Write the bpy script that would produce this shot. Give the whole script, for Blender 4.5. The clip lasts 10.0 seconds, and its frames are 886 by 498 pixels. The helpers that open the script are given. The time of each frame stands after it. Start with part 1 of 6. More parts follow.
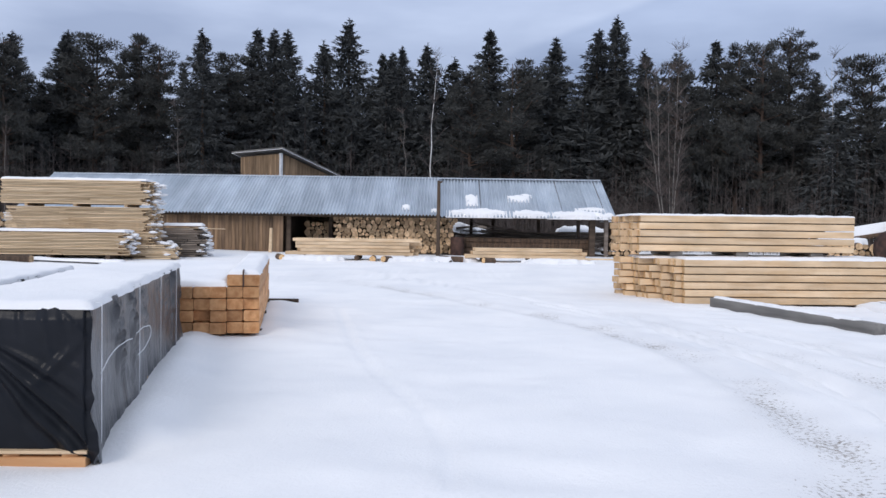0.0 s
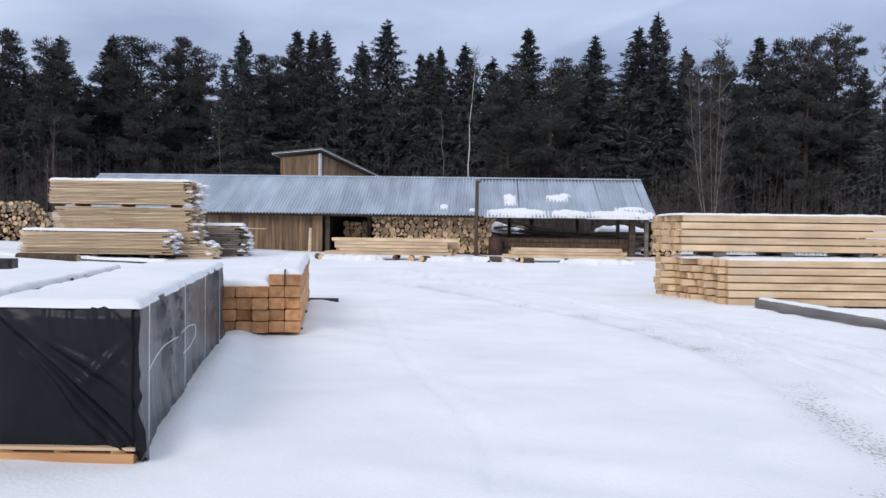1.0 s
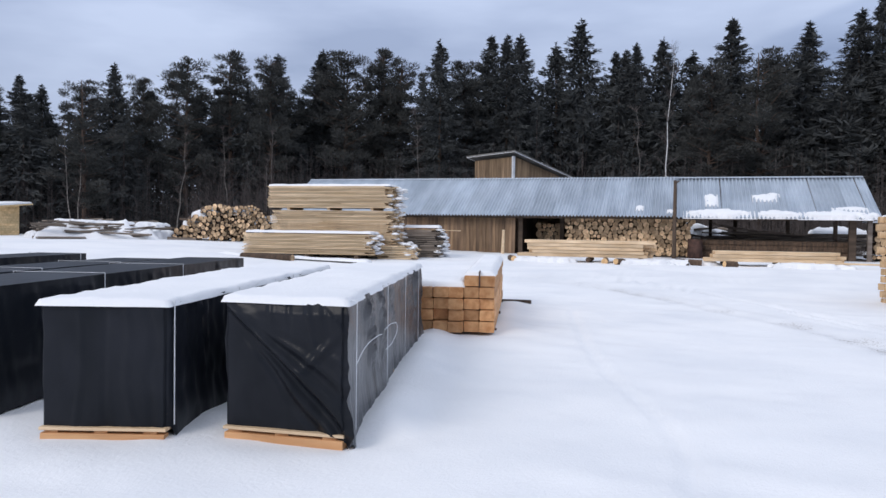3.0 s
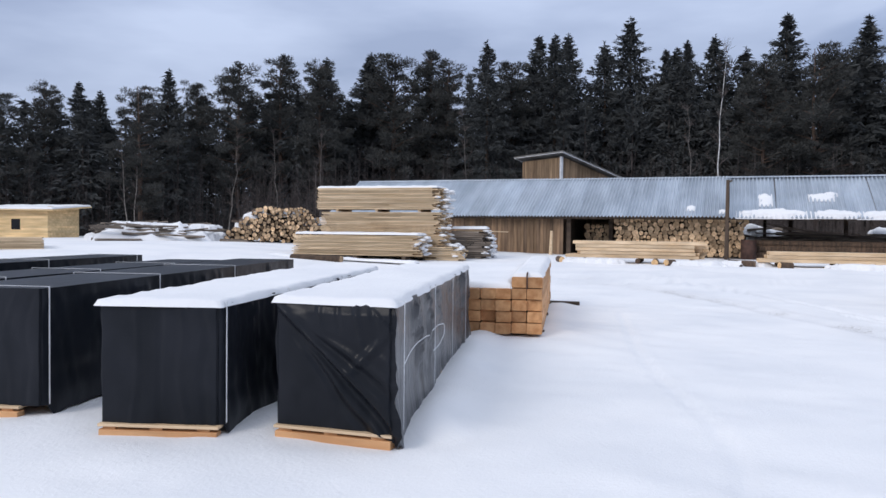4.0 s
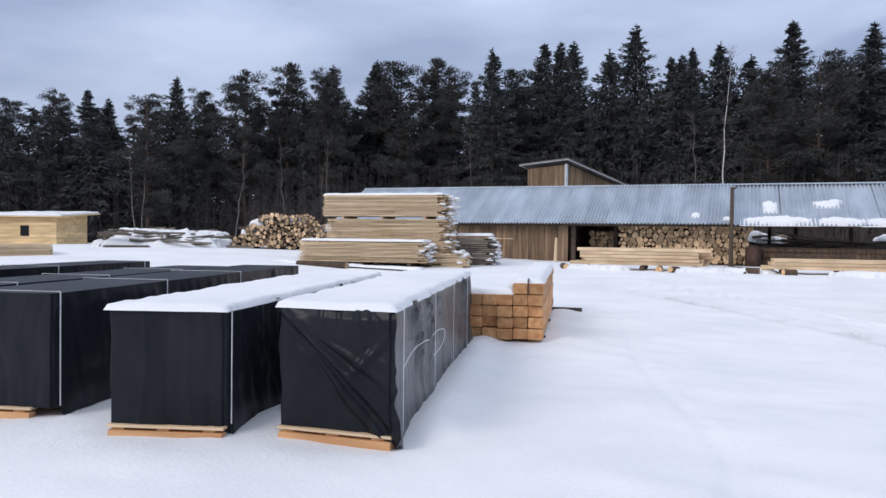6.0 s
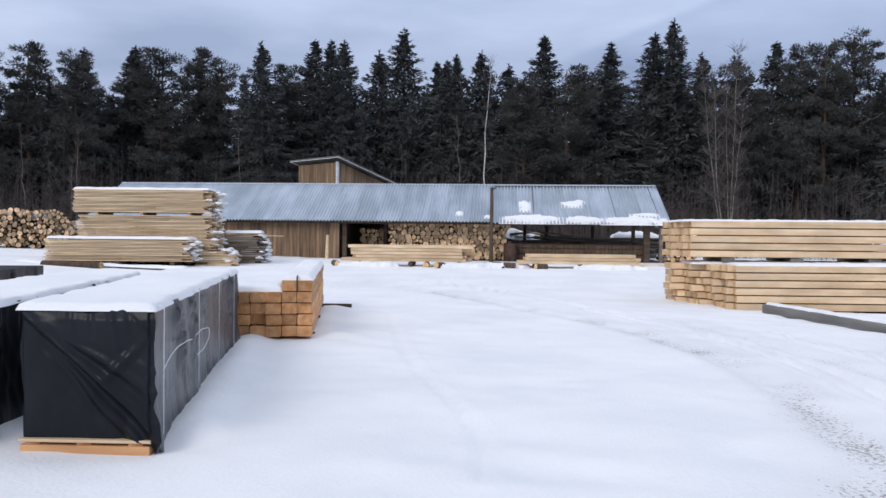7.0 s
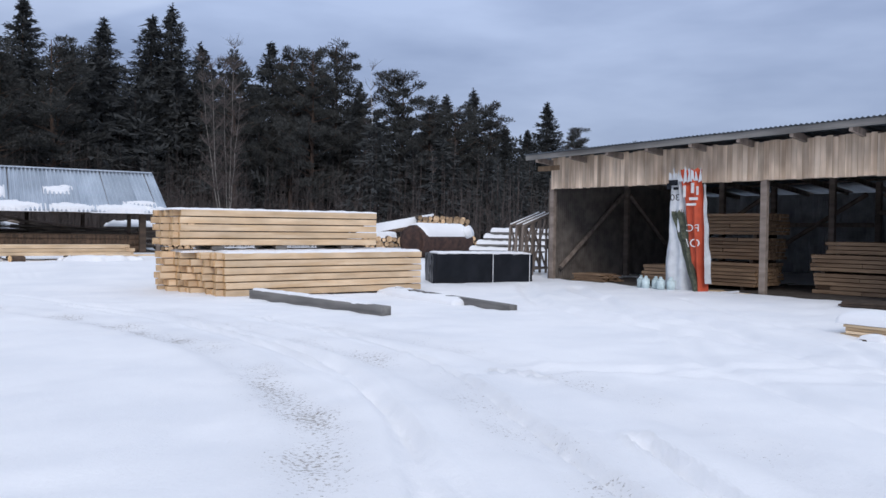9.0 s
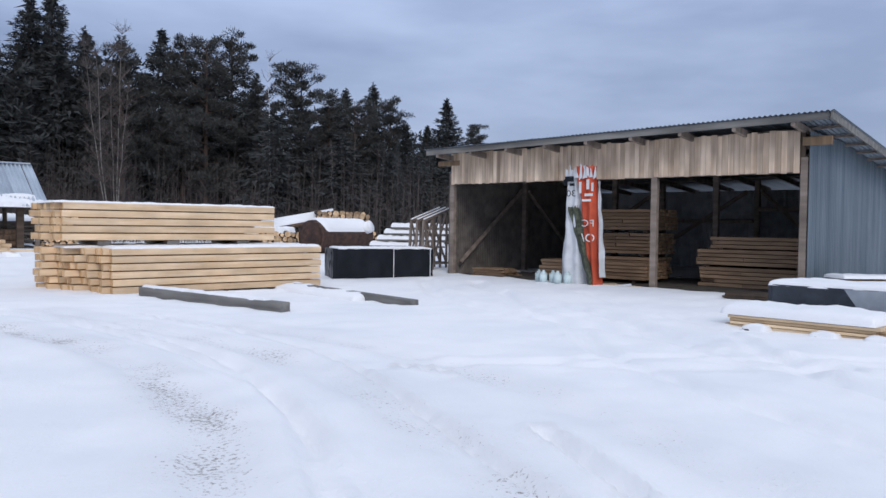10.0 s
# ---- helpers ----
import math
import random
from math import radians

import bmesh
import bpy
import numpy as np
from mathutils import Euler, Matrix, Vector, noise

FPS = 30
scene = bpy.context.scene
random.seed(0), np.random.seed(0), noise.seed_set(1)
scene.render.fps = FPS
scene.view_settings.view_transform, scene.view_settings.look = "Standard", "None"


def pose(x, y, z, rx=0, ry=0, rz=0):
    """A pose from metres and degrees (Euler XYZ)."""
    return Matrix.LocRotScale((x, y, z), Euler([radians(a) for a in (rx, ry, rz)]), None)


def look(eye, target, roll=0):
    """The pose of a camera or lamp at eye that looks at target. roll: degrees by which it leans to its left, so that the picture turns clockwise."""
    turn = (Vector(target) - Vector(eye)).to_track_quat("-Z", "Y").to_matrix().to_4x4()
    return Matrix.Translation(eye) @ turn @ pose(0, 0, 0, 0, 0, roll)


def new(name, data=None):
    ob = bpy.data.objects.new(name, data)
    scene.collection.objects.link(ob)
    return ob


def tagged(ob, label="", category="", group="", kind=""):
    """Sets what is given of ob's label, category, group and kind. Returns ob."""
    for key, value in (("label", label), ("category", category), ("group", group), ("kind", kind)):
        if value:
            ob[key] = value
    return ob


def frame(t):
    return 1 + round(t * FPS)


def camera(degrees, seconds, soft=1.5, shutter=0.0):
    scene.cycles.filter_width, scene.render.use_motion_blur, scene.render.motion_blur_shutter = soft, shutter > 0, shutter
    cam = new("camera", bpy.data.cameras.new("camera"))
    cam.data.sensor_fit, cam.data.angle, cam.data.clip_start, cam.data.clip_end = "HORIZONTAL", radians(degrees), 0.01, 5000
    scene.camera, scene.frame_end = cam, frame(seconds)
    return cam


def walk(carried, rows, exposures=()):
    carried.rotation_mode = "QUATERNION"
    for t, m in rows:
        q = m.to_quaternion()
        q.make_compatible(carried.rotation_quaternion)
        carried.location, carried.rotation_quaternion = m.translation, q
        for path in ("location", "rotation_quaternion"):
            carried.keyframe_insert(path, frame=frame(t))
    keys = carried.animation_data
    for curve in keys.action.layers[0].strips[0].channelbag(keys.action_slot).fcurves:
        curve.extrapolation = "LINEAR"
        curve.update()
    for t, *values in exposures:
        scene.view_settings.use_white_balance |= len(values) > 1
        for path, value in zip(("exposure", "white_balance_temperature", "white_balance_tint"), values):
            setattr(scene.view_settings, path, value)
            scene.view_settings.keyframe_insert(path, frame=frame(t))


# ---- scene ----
cam = camera(59.6, 10.0)
PATH = [
    (0, (-0.4884, 0.2676, 1.5648), (-0.4908, 2.6664, 1.5060), 0.80),
    (0.5, (-0.4896, 0.2748, 1.5708), (-0.5076, 2.6748, 1.5084), 0.90),
    (0.8, (-0.5111, 0.2940, 1.5685), (-0.5652, 2.6926, 1.5078), 0.89),
    (1, (-0.5316, 0.3012, 1.5672), (-0.6492, 2.6976, 1.5060), 0.80),
    (1.2, (-0.5432, 0.2933, 1.5689), (-0.7508, 2.6835, 1.5078), 0.83),
    (1.5, (-0.5472, 0.2640, 1.5756), (-0.8964, 2.6388, 1.5156), 0.80),
    (1.8, (-0.5386, 0.2363, 1.5831), (-0.9983, 2.5911, 1.5236), 0.78),
    (2, (-0.5340, 0.2292, 1.5852), (-1.0440, 2.5728, 1.5252), 0.80),
    (2.5, (-0.5388, 0.2400, 1.5804), (-1.1436, 2.5620, 1.5192), 0.80),
    (2.7, (-0.5388, 0.2400, 1.5804), (-1.1811, 2.5516, 1.5175), 0.80),
    (3.8, (-0.5357, 0.2361, 1.5820), (-1.3601, 2.4892, 1.5195), 0.61),
    (4, (-0.5340, 0.2340, 1.5828), (-1.3740, 2.4816, 1.5204), 0.60),
    (4.2, (-0.5264, 0.2258, 1.5886), (-1.3779, 2.4688, 1.5257), 0.59),
    (4.5, (-0.5064, 0.2076, 1.5984), (-1.3704, 2.4456, 1.5372), 0.60),
    (5, (-0.4872, 0.1992, 1.5984), (-1.3644, 2.4336, 1.5480), 0.60),
    (5.2, (-0.4778, 0.1889, 1.5975), (-1.3592, 2.4207, 1.5492), 0.63),
    (6.3, (-0.3903, 0.0468, 1.5813), (-1.2121, 2.3015, 1.5482), 0.65),
    (6.5, (-0.3720, 0.0180, 1.5804), (-1.0776, 2.3124, 1.5468), 0.70),
    (6.7, (-0.3540, -0.0085, 1.5804), (-0.8754, 2.3339, 1.5442), 0.65),
    (7, (-0.3252, -0.0480, 1.5804), (-0.5028, 2.3448, 1.5384), 0.60),
    (7.2, (-0.3026, -0.0757, 1.5762), (-0.3169, 2.3239, 1.5336), 0.56),
    (7.5, (-0.2568, -0.1044, 1.5684), (-0.0288, 2.2848, 1.5252), 0.50),
    (7.7, (-0.2153, -0.1100, 1.5693), (0.1499, 2.2616, 1.5225), 0.39),
    (8, (-0.1488, -0.1116, 1.5720), (0.4044, 2.2236, 1.5204), 0.40),
    (8.3, (-0.0916, -0.1093, 1.5731), (0.6547, 2.1711, 1.5178), 0.48),
    (8.5, (-0.0540, -0.1008, 1.5732), (0.8292, 2.1300, 1.5168), 0.50),
    (8.7, (-0.0124, -0.0822, 1.5718), (1.0189, 2.0842, 1.5158), 0.58),
    (9, (0.0516, -0.0420, 1.5624), (1.2936, 2.0112, 1.5048), 0.70),
    (9.2, (0.0887, -0.0145, 1.5507), (1.4547, 1.9579, 1.4909), 0.72),
    (9.5, (0.1152, 0.0192, 1.5396), (1.6212, 1.8864, 1.4784), 0.80),
    (9.7, (0.1087, 0.0338, 1.5398), (1.6453, 1.8763, 1.4772), 0.78),
    (10, (0.0840, 0.0480, 1.5408), (1.5804, 1.9236, 1.4736), 0.80),
]
walk(cam, [(t, look(*p)) for t, *p in PATH], [(0, 0.02, 6500, 10), (6.7, 0.02, 6500, 10), (8, -0.04, 6410, 10), (9.8, -0.07, 6260, 10), (10, -0.07, 6260, 10)])

# ---- light ----
world = bpy.data.worlds.new("overcast_sky")
scene.world = world
world.use_nodes = True
wn = world.node_tree.nodes
wl = world.node_tree.links
wn.clear()
w_out = wn.new("ShaderNodeOutputWorld")
w_bg = wn.new("ShaderNodeBackground")
w_sky = wn.new("ShaderNodeTexSky")
w_sky.sky_type = "NISHITA"
w_sky.sun_disc = False
w_sky.sun_elevation = radians(24)
w_sky.sun_rotation = radians(215)
w_gain = wn.new("ShaderNodeVectorMath")
w_gain.operation = "SCALE"
w_gain.inputs["Scale"].default_value = 0.05
w_tc = wn.new("ShaderNodeTexCoord")
w_map = wn.new("ShaderNodeMapping")
w_map.inputs["Scale"].default_value = (1.1, 1.1, 4.2)
w_map.inputs["Rotation"].default_value = (radians(8), radians(-12), radians(20))
w_noise = wn.new("ShaderNodeTexNoise")
w_noise.inputs["Scale"].default_value = 2.1
w_noise.inputs["Detail"].default_value = 5
w_noise.inputs["Roughness"].default_value = 0.5
w_ramp = wn.new("ShaderNodeValToRGB")
w_ramp.color_ramp.elements[0].position = 0.36
w_ramp.color_ramp.elements[0].color = (0.350, 0.425, 0.615, 1)
w_ramp.color_ramp.elements[1].position = 0.63
w_ramp.color_ramp.elements[1].color = (0.560, 0.650, 0.865, 1)
w_mix = wn.new("ShaderNodeMix")
w_mix.data_type = "RGBA"
w_mix.inputs[0].default_value = 0.86
wl.new(w_tc.outputs["Generated"], w_map.inputs["Vector"])
wl.new(w_map.outputs["Vector"], w_noise.inputs["Vector"])
wl.new(w_noise.outputs["Fac"], w_ramp.inputs["Fac"])
wl.new(w_sky.outputs["Color"], w_gain.inputs[0])
wl.new(w_gain.outputs["Vector"], w_mix.inputs[6])
# an overcast sky is brightest overhead
w_sep = wn.new("ShaderNodeSeparateXYZ")
w_up = wn.new("ShaderNodeMapRange")
w_up.inputs["From Min"].default_value, w_up.inputs["From Max"].default_value = 0.0, 1.0
w_up.inputs["To Min"].default_value, w_up.inputs["To Max"].default_value = 0.90, 1.95
w_cie = wn.new("ShaderNodeVectorMath")
w_cie.operation = "SCALE"
wl.new(w_tc.outputs["Generated"], w_sep.inputs[0])
wl.new(w_sep.outputs["Z"], w_up.inputs["Value"])
# the cloud deck is whiter overhead than towards the horizon
w_over = wn.new("ShaderNodeMapRange")
w_over.inputs["From Min"].default_value, w_over.inputs["From Max"].default_value = 0.3, 0.7
w_white = wn.new("ShaderNodeMix")
w_white.data_type = "RGBA"
w_white.blend_type = "MULTIPLY"
w_white.inputs[7].default_value = (1.07, 1.0, 0.87, 1)
wl.new(w_sep.outputs["Z"], w_over.inputs["Value"])
wl.new(w_over.outputs[0], w_white.inputs[0])
wl.new(w_ramp.outputs["Color"], w_white.inputs[6])
# a long cloud bank with a slanting upper edge over the forest
edge_normal = Vector((0.0912, 0.9693, 0.2282)).cross(Vector((0.2352, 0.9313, 0.2783))).normalized()
w_dot = wn.new("ShaderNodeVectorMath")
w_dot.operation = "DOT_PRODUCT"
w_dot.inputs[1].default_value = edge_normal if edge_normal.z < 0 else -edge_normal
w_bank = wn.new("ShaderNodeMapRange")
w_bank.interpolation_type = "SMOOTHSTEP"
w_bank.inputs["From Min"].default_value, w_bank.inputs["From Max"].default_value = -0.003, 0.009
w_side = wn.new("ShaderNodeValToRGB")
for pos, level in ((0.14, 1.0), (0.34, 0.9), (0.7, 0.4)):
    w_side.color_ramp.elements.new(pos).color = (level, level, level, 1)
w_side.color_ramp.elements[0].position, w_side.color_ramp.elements[0].color = 0.02, (0, 0, 0, 1)
w_side.color_ramp.elements[-1].color = (0.3, 0.3, 0.3, 1)
w_low = wn.new("ShaderNodeMapRange")
w_low.inputs["From Min"].default_value, w_low.inputs["From Max"].default_value = 0.06, 0.2
w_m1 = wn.new("ShaderNodeMath")
w_m1.operation = "MULTIPLY"
w_m2 = wn.new("ShaderNodeMath")
w_m2.operation = "MULTIPLY"
w_shade = wn.new("ShaderNodeMix")
w_shade.data_type = "RGBA"
w_shade.blend_type = "MULTIPLY"
w_shade.inputs[7].default_value = (0.79, 0.82, 0.87, 1)
wl.new(w_tc.outputs["Generated"], w_dot.inputs[0])
wl.new(w_dot.outputs["Value"], w_bank.inputs["Value"])
wl.new(w_sep.outputs["X"], w_side.inputs["Fac"])
wl.new(w_sep.outputs["Z"], w_low.inputs["Value"])
wl.new(w_bank.outputs[0], w_m1.inputs[0])
wl.new(w_side.outputs[0], w_m1.inputs[1])
wl.new(w_m1.outputs[0], w_m2.inputs[0])
wl.new(w_low.outputs[0], w_m2.inputs[1])
wl.new(w_m2.outputs[0], w_shade.inputs[0])
wl.new(w_white.outputs[2], w_shade.inputs[6])
wl.new(w_shade.outputs[2], w_cie.inputs[0])
wl.new(w_up.outputs[0], w_cie.inputs["Scale"])
wl.new(w_cie.outputs["Vector"], w_mix.inputs[7])
wl.new(w_mix.outputs[2], w_bg.inputs["Color"])
w_bg.inputs["Strength"].default_value = 1.0
wl.new(w_bg.outputs["Background"], w_out.inputs["Surface"])

sun_data = bpy.data.lights.new("sun", "SUN")
sun_data.energy = 1.25
sun_data.angle = radians(25)
sun_data.color = (1.0, 0.93, 0.86)
sun = new("sun", sun_data)
sun.matrix_world = look((-20, -35, 32), (0, 8, 0))


# ---- materials ----
def mat(name, c1, c2, scale=6.0, stretch=(1, 1, 1), rough=0.75, metal=0.0, bump=0.25, bscale=40.0, rnd=0.25, island=False,
        big=0.18, spec=0.4):
    """Two-tone grain, large stains, per-object shade and fine relief."""
    m = bpy.data.materials.new(name)
    m.use_nodes = True
    n, l = m.node_tree.nodes, m.node_tree.links
    b = n["Principled BSDF"]
    b.inputs["Roughness"].default_value = rough
    b.inputs["Metallic"].default_value = metal
    b.inputs["Specular IOR Level"].default_value = spec
    tc = n.new("ShaderNodeTexCoord")
    info = n.new("ShaderNodeNewGeometry" if island else "ShaderNodeObjectInfo")
    out = info.outputs["Random Per Island"] if island else info.outputs["Random"]
    off = n.new("ShaderNodeMath")
    off.operation = "MULTIPLY"
    off.inputs[1].default_value = 37.0
    l.new(out, off.inputs[0])
    add = n.new("ShaderNodeVectorMath")
    l.new(tc.outputs["Object"], add.inputs[0])
    l.new(off.outputs[0], add.inputs[1])
    mp = n.new("ShaderNodeMapping")
    mp.inputs["Scale"].default_value = stretch
    l.new(add.outputs[0], mp.inputs["Vector"])
    ns = n.new("ShaderNodeTexNoise")
    ns.inputs["Scale"].default_value = scale
    ns.inputs["Detail"].default_value = 6
    l.new(mp.outputs[0], ns.inputs["Vector"])
    rp = n.new("ShaderNodeValToRGB")
    rp.color_ramp.elements[0].position, rp.color_ramp.elements[0].color = 0.34, (*c1, 1)
    rp.color_ramp.elements[1].position, rp.color_ramp.elements[1].color = 0.66, (*c2, 1)
    l.new(ns.outputs["Fac"], rp.inputs["Fac"])
    nb = n.new("ShaderNodeTexNoise")
    nb.inputs["Scale"].default_value = scale * 0.13
    nb.inputs["Detail"].default_value = 3
    l.new(add.outputs[0], nb.inputs["Vector"])
    mr = n.new("ShaderNodeMapRange")
    mr.inputs["From Min"].default_value, mr.inputs["From Max"].default_value = 0.3, 0.7
    mr.inputs["To Min"].default_value, mr.inputs["To Max"].default_value = 1 - big, 1 + big
    l.new(nb.outputs["Fac"], mr.inputs["Value"])
    mv = n.new("ShaderNodeMapRange")
    mv.inputs["To Min"].default_value, mv.inputs["To Max"].default_value = 1 - rnd, 1 + rnd
    l.new(out, mv.inputs["Value"])
    mu = n.new("ShaderNodeMath")
    mu.operation = "MULTIPLY"
    l.new(mr.outputs[0], mu.inputs[0])
    l.new(mv.outputs[0], mu.inputs[1])
    hsv = n.new("ShaderNodeHueSaturation")
    l.new(rp.outputs["Color"], hsv.inputs["Color"])
    l.new(mu.outputs[0], hsv.inputs["Value"])
    l.new(hsv.outputs["Color"], b.inputs["Base Color"])
    if bump:
        nf = n.new("ShaderNodeTexNoise")
        nf.inputs["Scale"].default_value = bscale
        nf.inputs["Detail"].default_value = 4
        l.new(mp.outputs[0], nf.inputs["Vector"])
        bp = n.new("ShaderNodeBump")
        bp.inputs["Strength"].default_value = bump
        bp.inputs["Distance"].default_value = 0.02
        l.new(nf.outputs["Fac"], bp.inputs["Height"])
        l.new(bp.outputs["Normal"], b.inputs["Normal"])
    return m


ALONG_X, ALONG_Y, ALONG_Z = (0.12, 1, 1), (1, 0.12, 1), (1, 1, 0.12)
M_LUMBER = mat("fresh_sawn_pine", (0.60, 0.42, 0.25), (0.72, 0.55, 0.37), 9, ALONG_X, 0.7, rnd=0.14)
M_END = mat("sawn_end_grain", (0.50, 0.30, 0.14), (0.70, 0.48, 0.26), 14, rough=0.8, rnd=0.2)
M_BEAM = mat("orange_pine_beam", (0.50, 0.25, 0.11), (0.66, 0.38, 0.19), 9, ALONG_X, 0.75, rnd=0.22)
M_BEAMEND = mat("orange_end_grain", (0.42, 0.19, 0.075), (0.62, 0.34, 0.16), 10, rough=0.8, rnd=0.22)
M_BOARD = mat("board_edges", (0.50, 0.36, 0.215), (0.73, 0.565, 0.38), 5, ALONG_X, 0.8, rnd=0.25, island=True)
M_OLDWOOD = mat("weathered_plank", (0.16, 0.105, 0.062), (0.30, 0.205, 0.125), 6, ALONG_Z, 0.85, rnd=0.25, island=True)
M_GREY = mat("grey_weathered_timber", (0.13, 0.125, 0.12), (0.24, 0.23, 0.215), 6, ALONG_X, 0.85, rnd=0.2)
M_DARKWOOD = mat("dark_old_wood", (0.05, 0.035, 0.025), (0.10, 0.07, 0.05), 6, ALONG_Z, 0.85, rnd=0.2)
M_POST = mat("brown_post_wood", (0.17, 0.135, 0.112), (0.285, 0.235, 0.20), 6, ALONG_Z, 0.85, rnd=0.15)
M_HEADER = mat("stained_header_board", (0.46, 0.335, 0.235), (0.76, 0.61, 0.465), 6, (0.08, 1, 1), 0.8, rnd=0.09, big=0.36)
# lumber under the shed roof: the indoor shade is put into its darker brown
M_STORED = mat("shade_darkened_brown_lumber", (0.235, 0.15, 0.092), (0.36, 0.24, 0.148), 8, ALONG_X, 0.8, rnd=0.15, island=True)
M_BARK = mat("bark", (0.05, 0.035, 0.025), (0.14, 0.09, 0.06), 12, ALONG_Z, 0.9, bump=0.5)
M_PINEBARK = mat("reddish_pine_bark", (0.06, 0.045, 0.038), (0.115, 0.075, 0.055), 6, ALONG_Z, 0.9, bump=0.5)
M_BIRCH = mat("pale_birch_bark", (0.12, 0.11, 0.10), (0.24, 0.22, 0.20), 4, (1, 1, 2), 0.8, rnd=0.2)
M_TWIG = mat("grey_brown_twigs", (0.062, 0.050, 0.047), (0.10, 0.082, 0.076), 3, rough=0.9, bump=0, island=True)
M_SPRUCE = mat("spruce_needles", (0.056, 0.060, 0.061), (0.073, 0.077, 0.077), 0.8, rough=0.9, bump=0, rnd=0.08, island=True, spec=0.05)
M_PINE = mat("pine_needles", (0.058, 0.060, 0.058), (0.079, 0.080, 0.076), 0.8, rough=0.9, bump=0, rnd=0.08, island=True, spec=0.05)
M_LOGEND = mat("log_end_wood", (0.42, 0.27, 0.15), (0.74, 0.53, 0.33), 9, rough=0.85, rnd=0.5)
M_SLAB = mat("grey_bark_slabs", (0.10, 0.08, 0.065), (0.24, 0.20, 0.165), 6, ALONG_X, 0.9, rnd=0.4, island=True)
M_HUT = mat("new_pine_cladding", (0.62, 0.44, 0.225), (0.82, 0.61, 0.345), 5, ALONG_X, 0.75, rnd=0.12, island=True)
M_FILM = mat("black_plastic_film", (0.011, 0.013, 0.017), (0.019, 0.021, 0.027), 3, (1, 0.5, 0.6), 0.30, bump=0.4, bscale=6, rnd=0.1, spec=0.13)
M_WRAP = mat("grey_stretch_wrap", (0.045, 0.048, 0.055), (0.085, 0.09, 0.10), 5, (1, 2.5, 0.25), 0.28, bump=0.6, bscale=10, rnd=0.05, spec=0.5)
M_STRAP = mat("white_strap", (0.62, 0.63, 0.65), (0.75, 0.76, 0.78), 20, rough=0.5, bump=0, rnd=0.03)
M_ZINC = mat("galvanised_sheet", (0.42, 0.47, 0.53), (0.56, 0.61, 0.67), 1.6, (1, 0.3, 0.3), 0.42, 0.7, bump=0.08, rnd=0.03, big=0.10)
M_ZINCOLD = mat("dull_metal_sheet", (0.125, 0.155, 0.185), (0.195, 0.23, 0.265), 5.0, (1, 0.05, 1), 0.5, 0.35, bump=0.05, rnd=0.08, big=0.07)
M_WALLSHEET = mat("blue_grey_wall_sheet", (0.085, 0.115, 0.14), (0.16, 0.195, 0.225), 3.0, (1, 0.05, 1), 0.5, 0.35, bump=0.05, rnd=0.08, big=0.16)
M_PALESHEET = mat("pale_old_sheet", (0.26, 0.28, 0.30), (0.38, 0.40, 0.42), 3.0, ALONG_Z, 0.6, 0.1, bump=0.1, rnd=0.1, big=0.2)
# inner left wall of the storage shed: shade inside is mixed into the brown
M_INNER = mat("shade_darkened_brown_sheet", (0.125, 0.11, 0.10), (0.22, 0.195, 0.175), 3.0, ALONG_Z, 0.75, 0.2, bump=0.1, rnd=0.1, big=0.2)
M_RUST = mat("rusty_steel", (0.055, 0.035, 0.03), (0.12, 0.065, 0.05), 5, rough=0.8, metal=0.2, bump=0.3)
M_DIRT = mat("frozen_dirt", (0.06, 0.05, 0.043), (0.13, 0.11, 0.095), 5, rough=0.95, bump=0.6, bscale=20)
M_CLOTHW = mat("white_banner_cloth", (0.50, 0.52, 0.54), (0.62, 0.64, 0.66), 5, rough=0.8, rnd=0.02)
M_CLOTHR = mat("red_banner_cloth", (0.42, 0.062, 0.026), (0.54, 0.085, 0.035), 4, rough=0.7, rnd=0.02)
M_CLOTHG = mat("dark_banner_print", (0.03, 0.035, 0.025), (0.10, 0.11, 0.075), 14, rough=0.8, rnd=0.02)
M_INK = mat("banner_print_white", (0.66, 0.64, 0.62), (0.74, 0.72, 0.70), 8, rough=0.8, bump=0, rnd=0.02)
M_TARP = mat("blue_grey_tarp", (0.022, 0.028, 0.038), (0.042, 0.05, 0.064), 3, rough=0.5, bump=0.3, bscale=8, rnd=0.05)
M_TARPL = mat("silver_tarp_lining", (0.22, 0.25, 0.29), (0.33, 0.36, 0.40), 3, rough=0.5, bump=0.3, bscale=8, rnd=0.05)
M_JAR = mat("translucent_plastic", (0.45, 0.55, 0.56), (0.56, 0.66, 0.67), 6, rough=0.35, rnd=0.1)


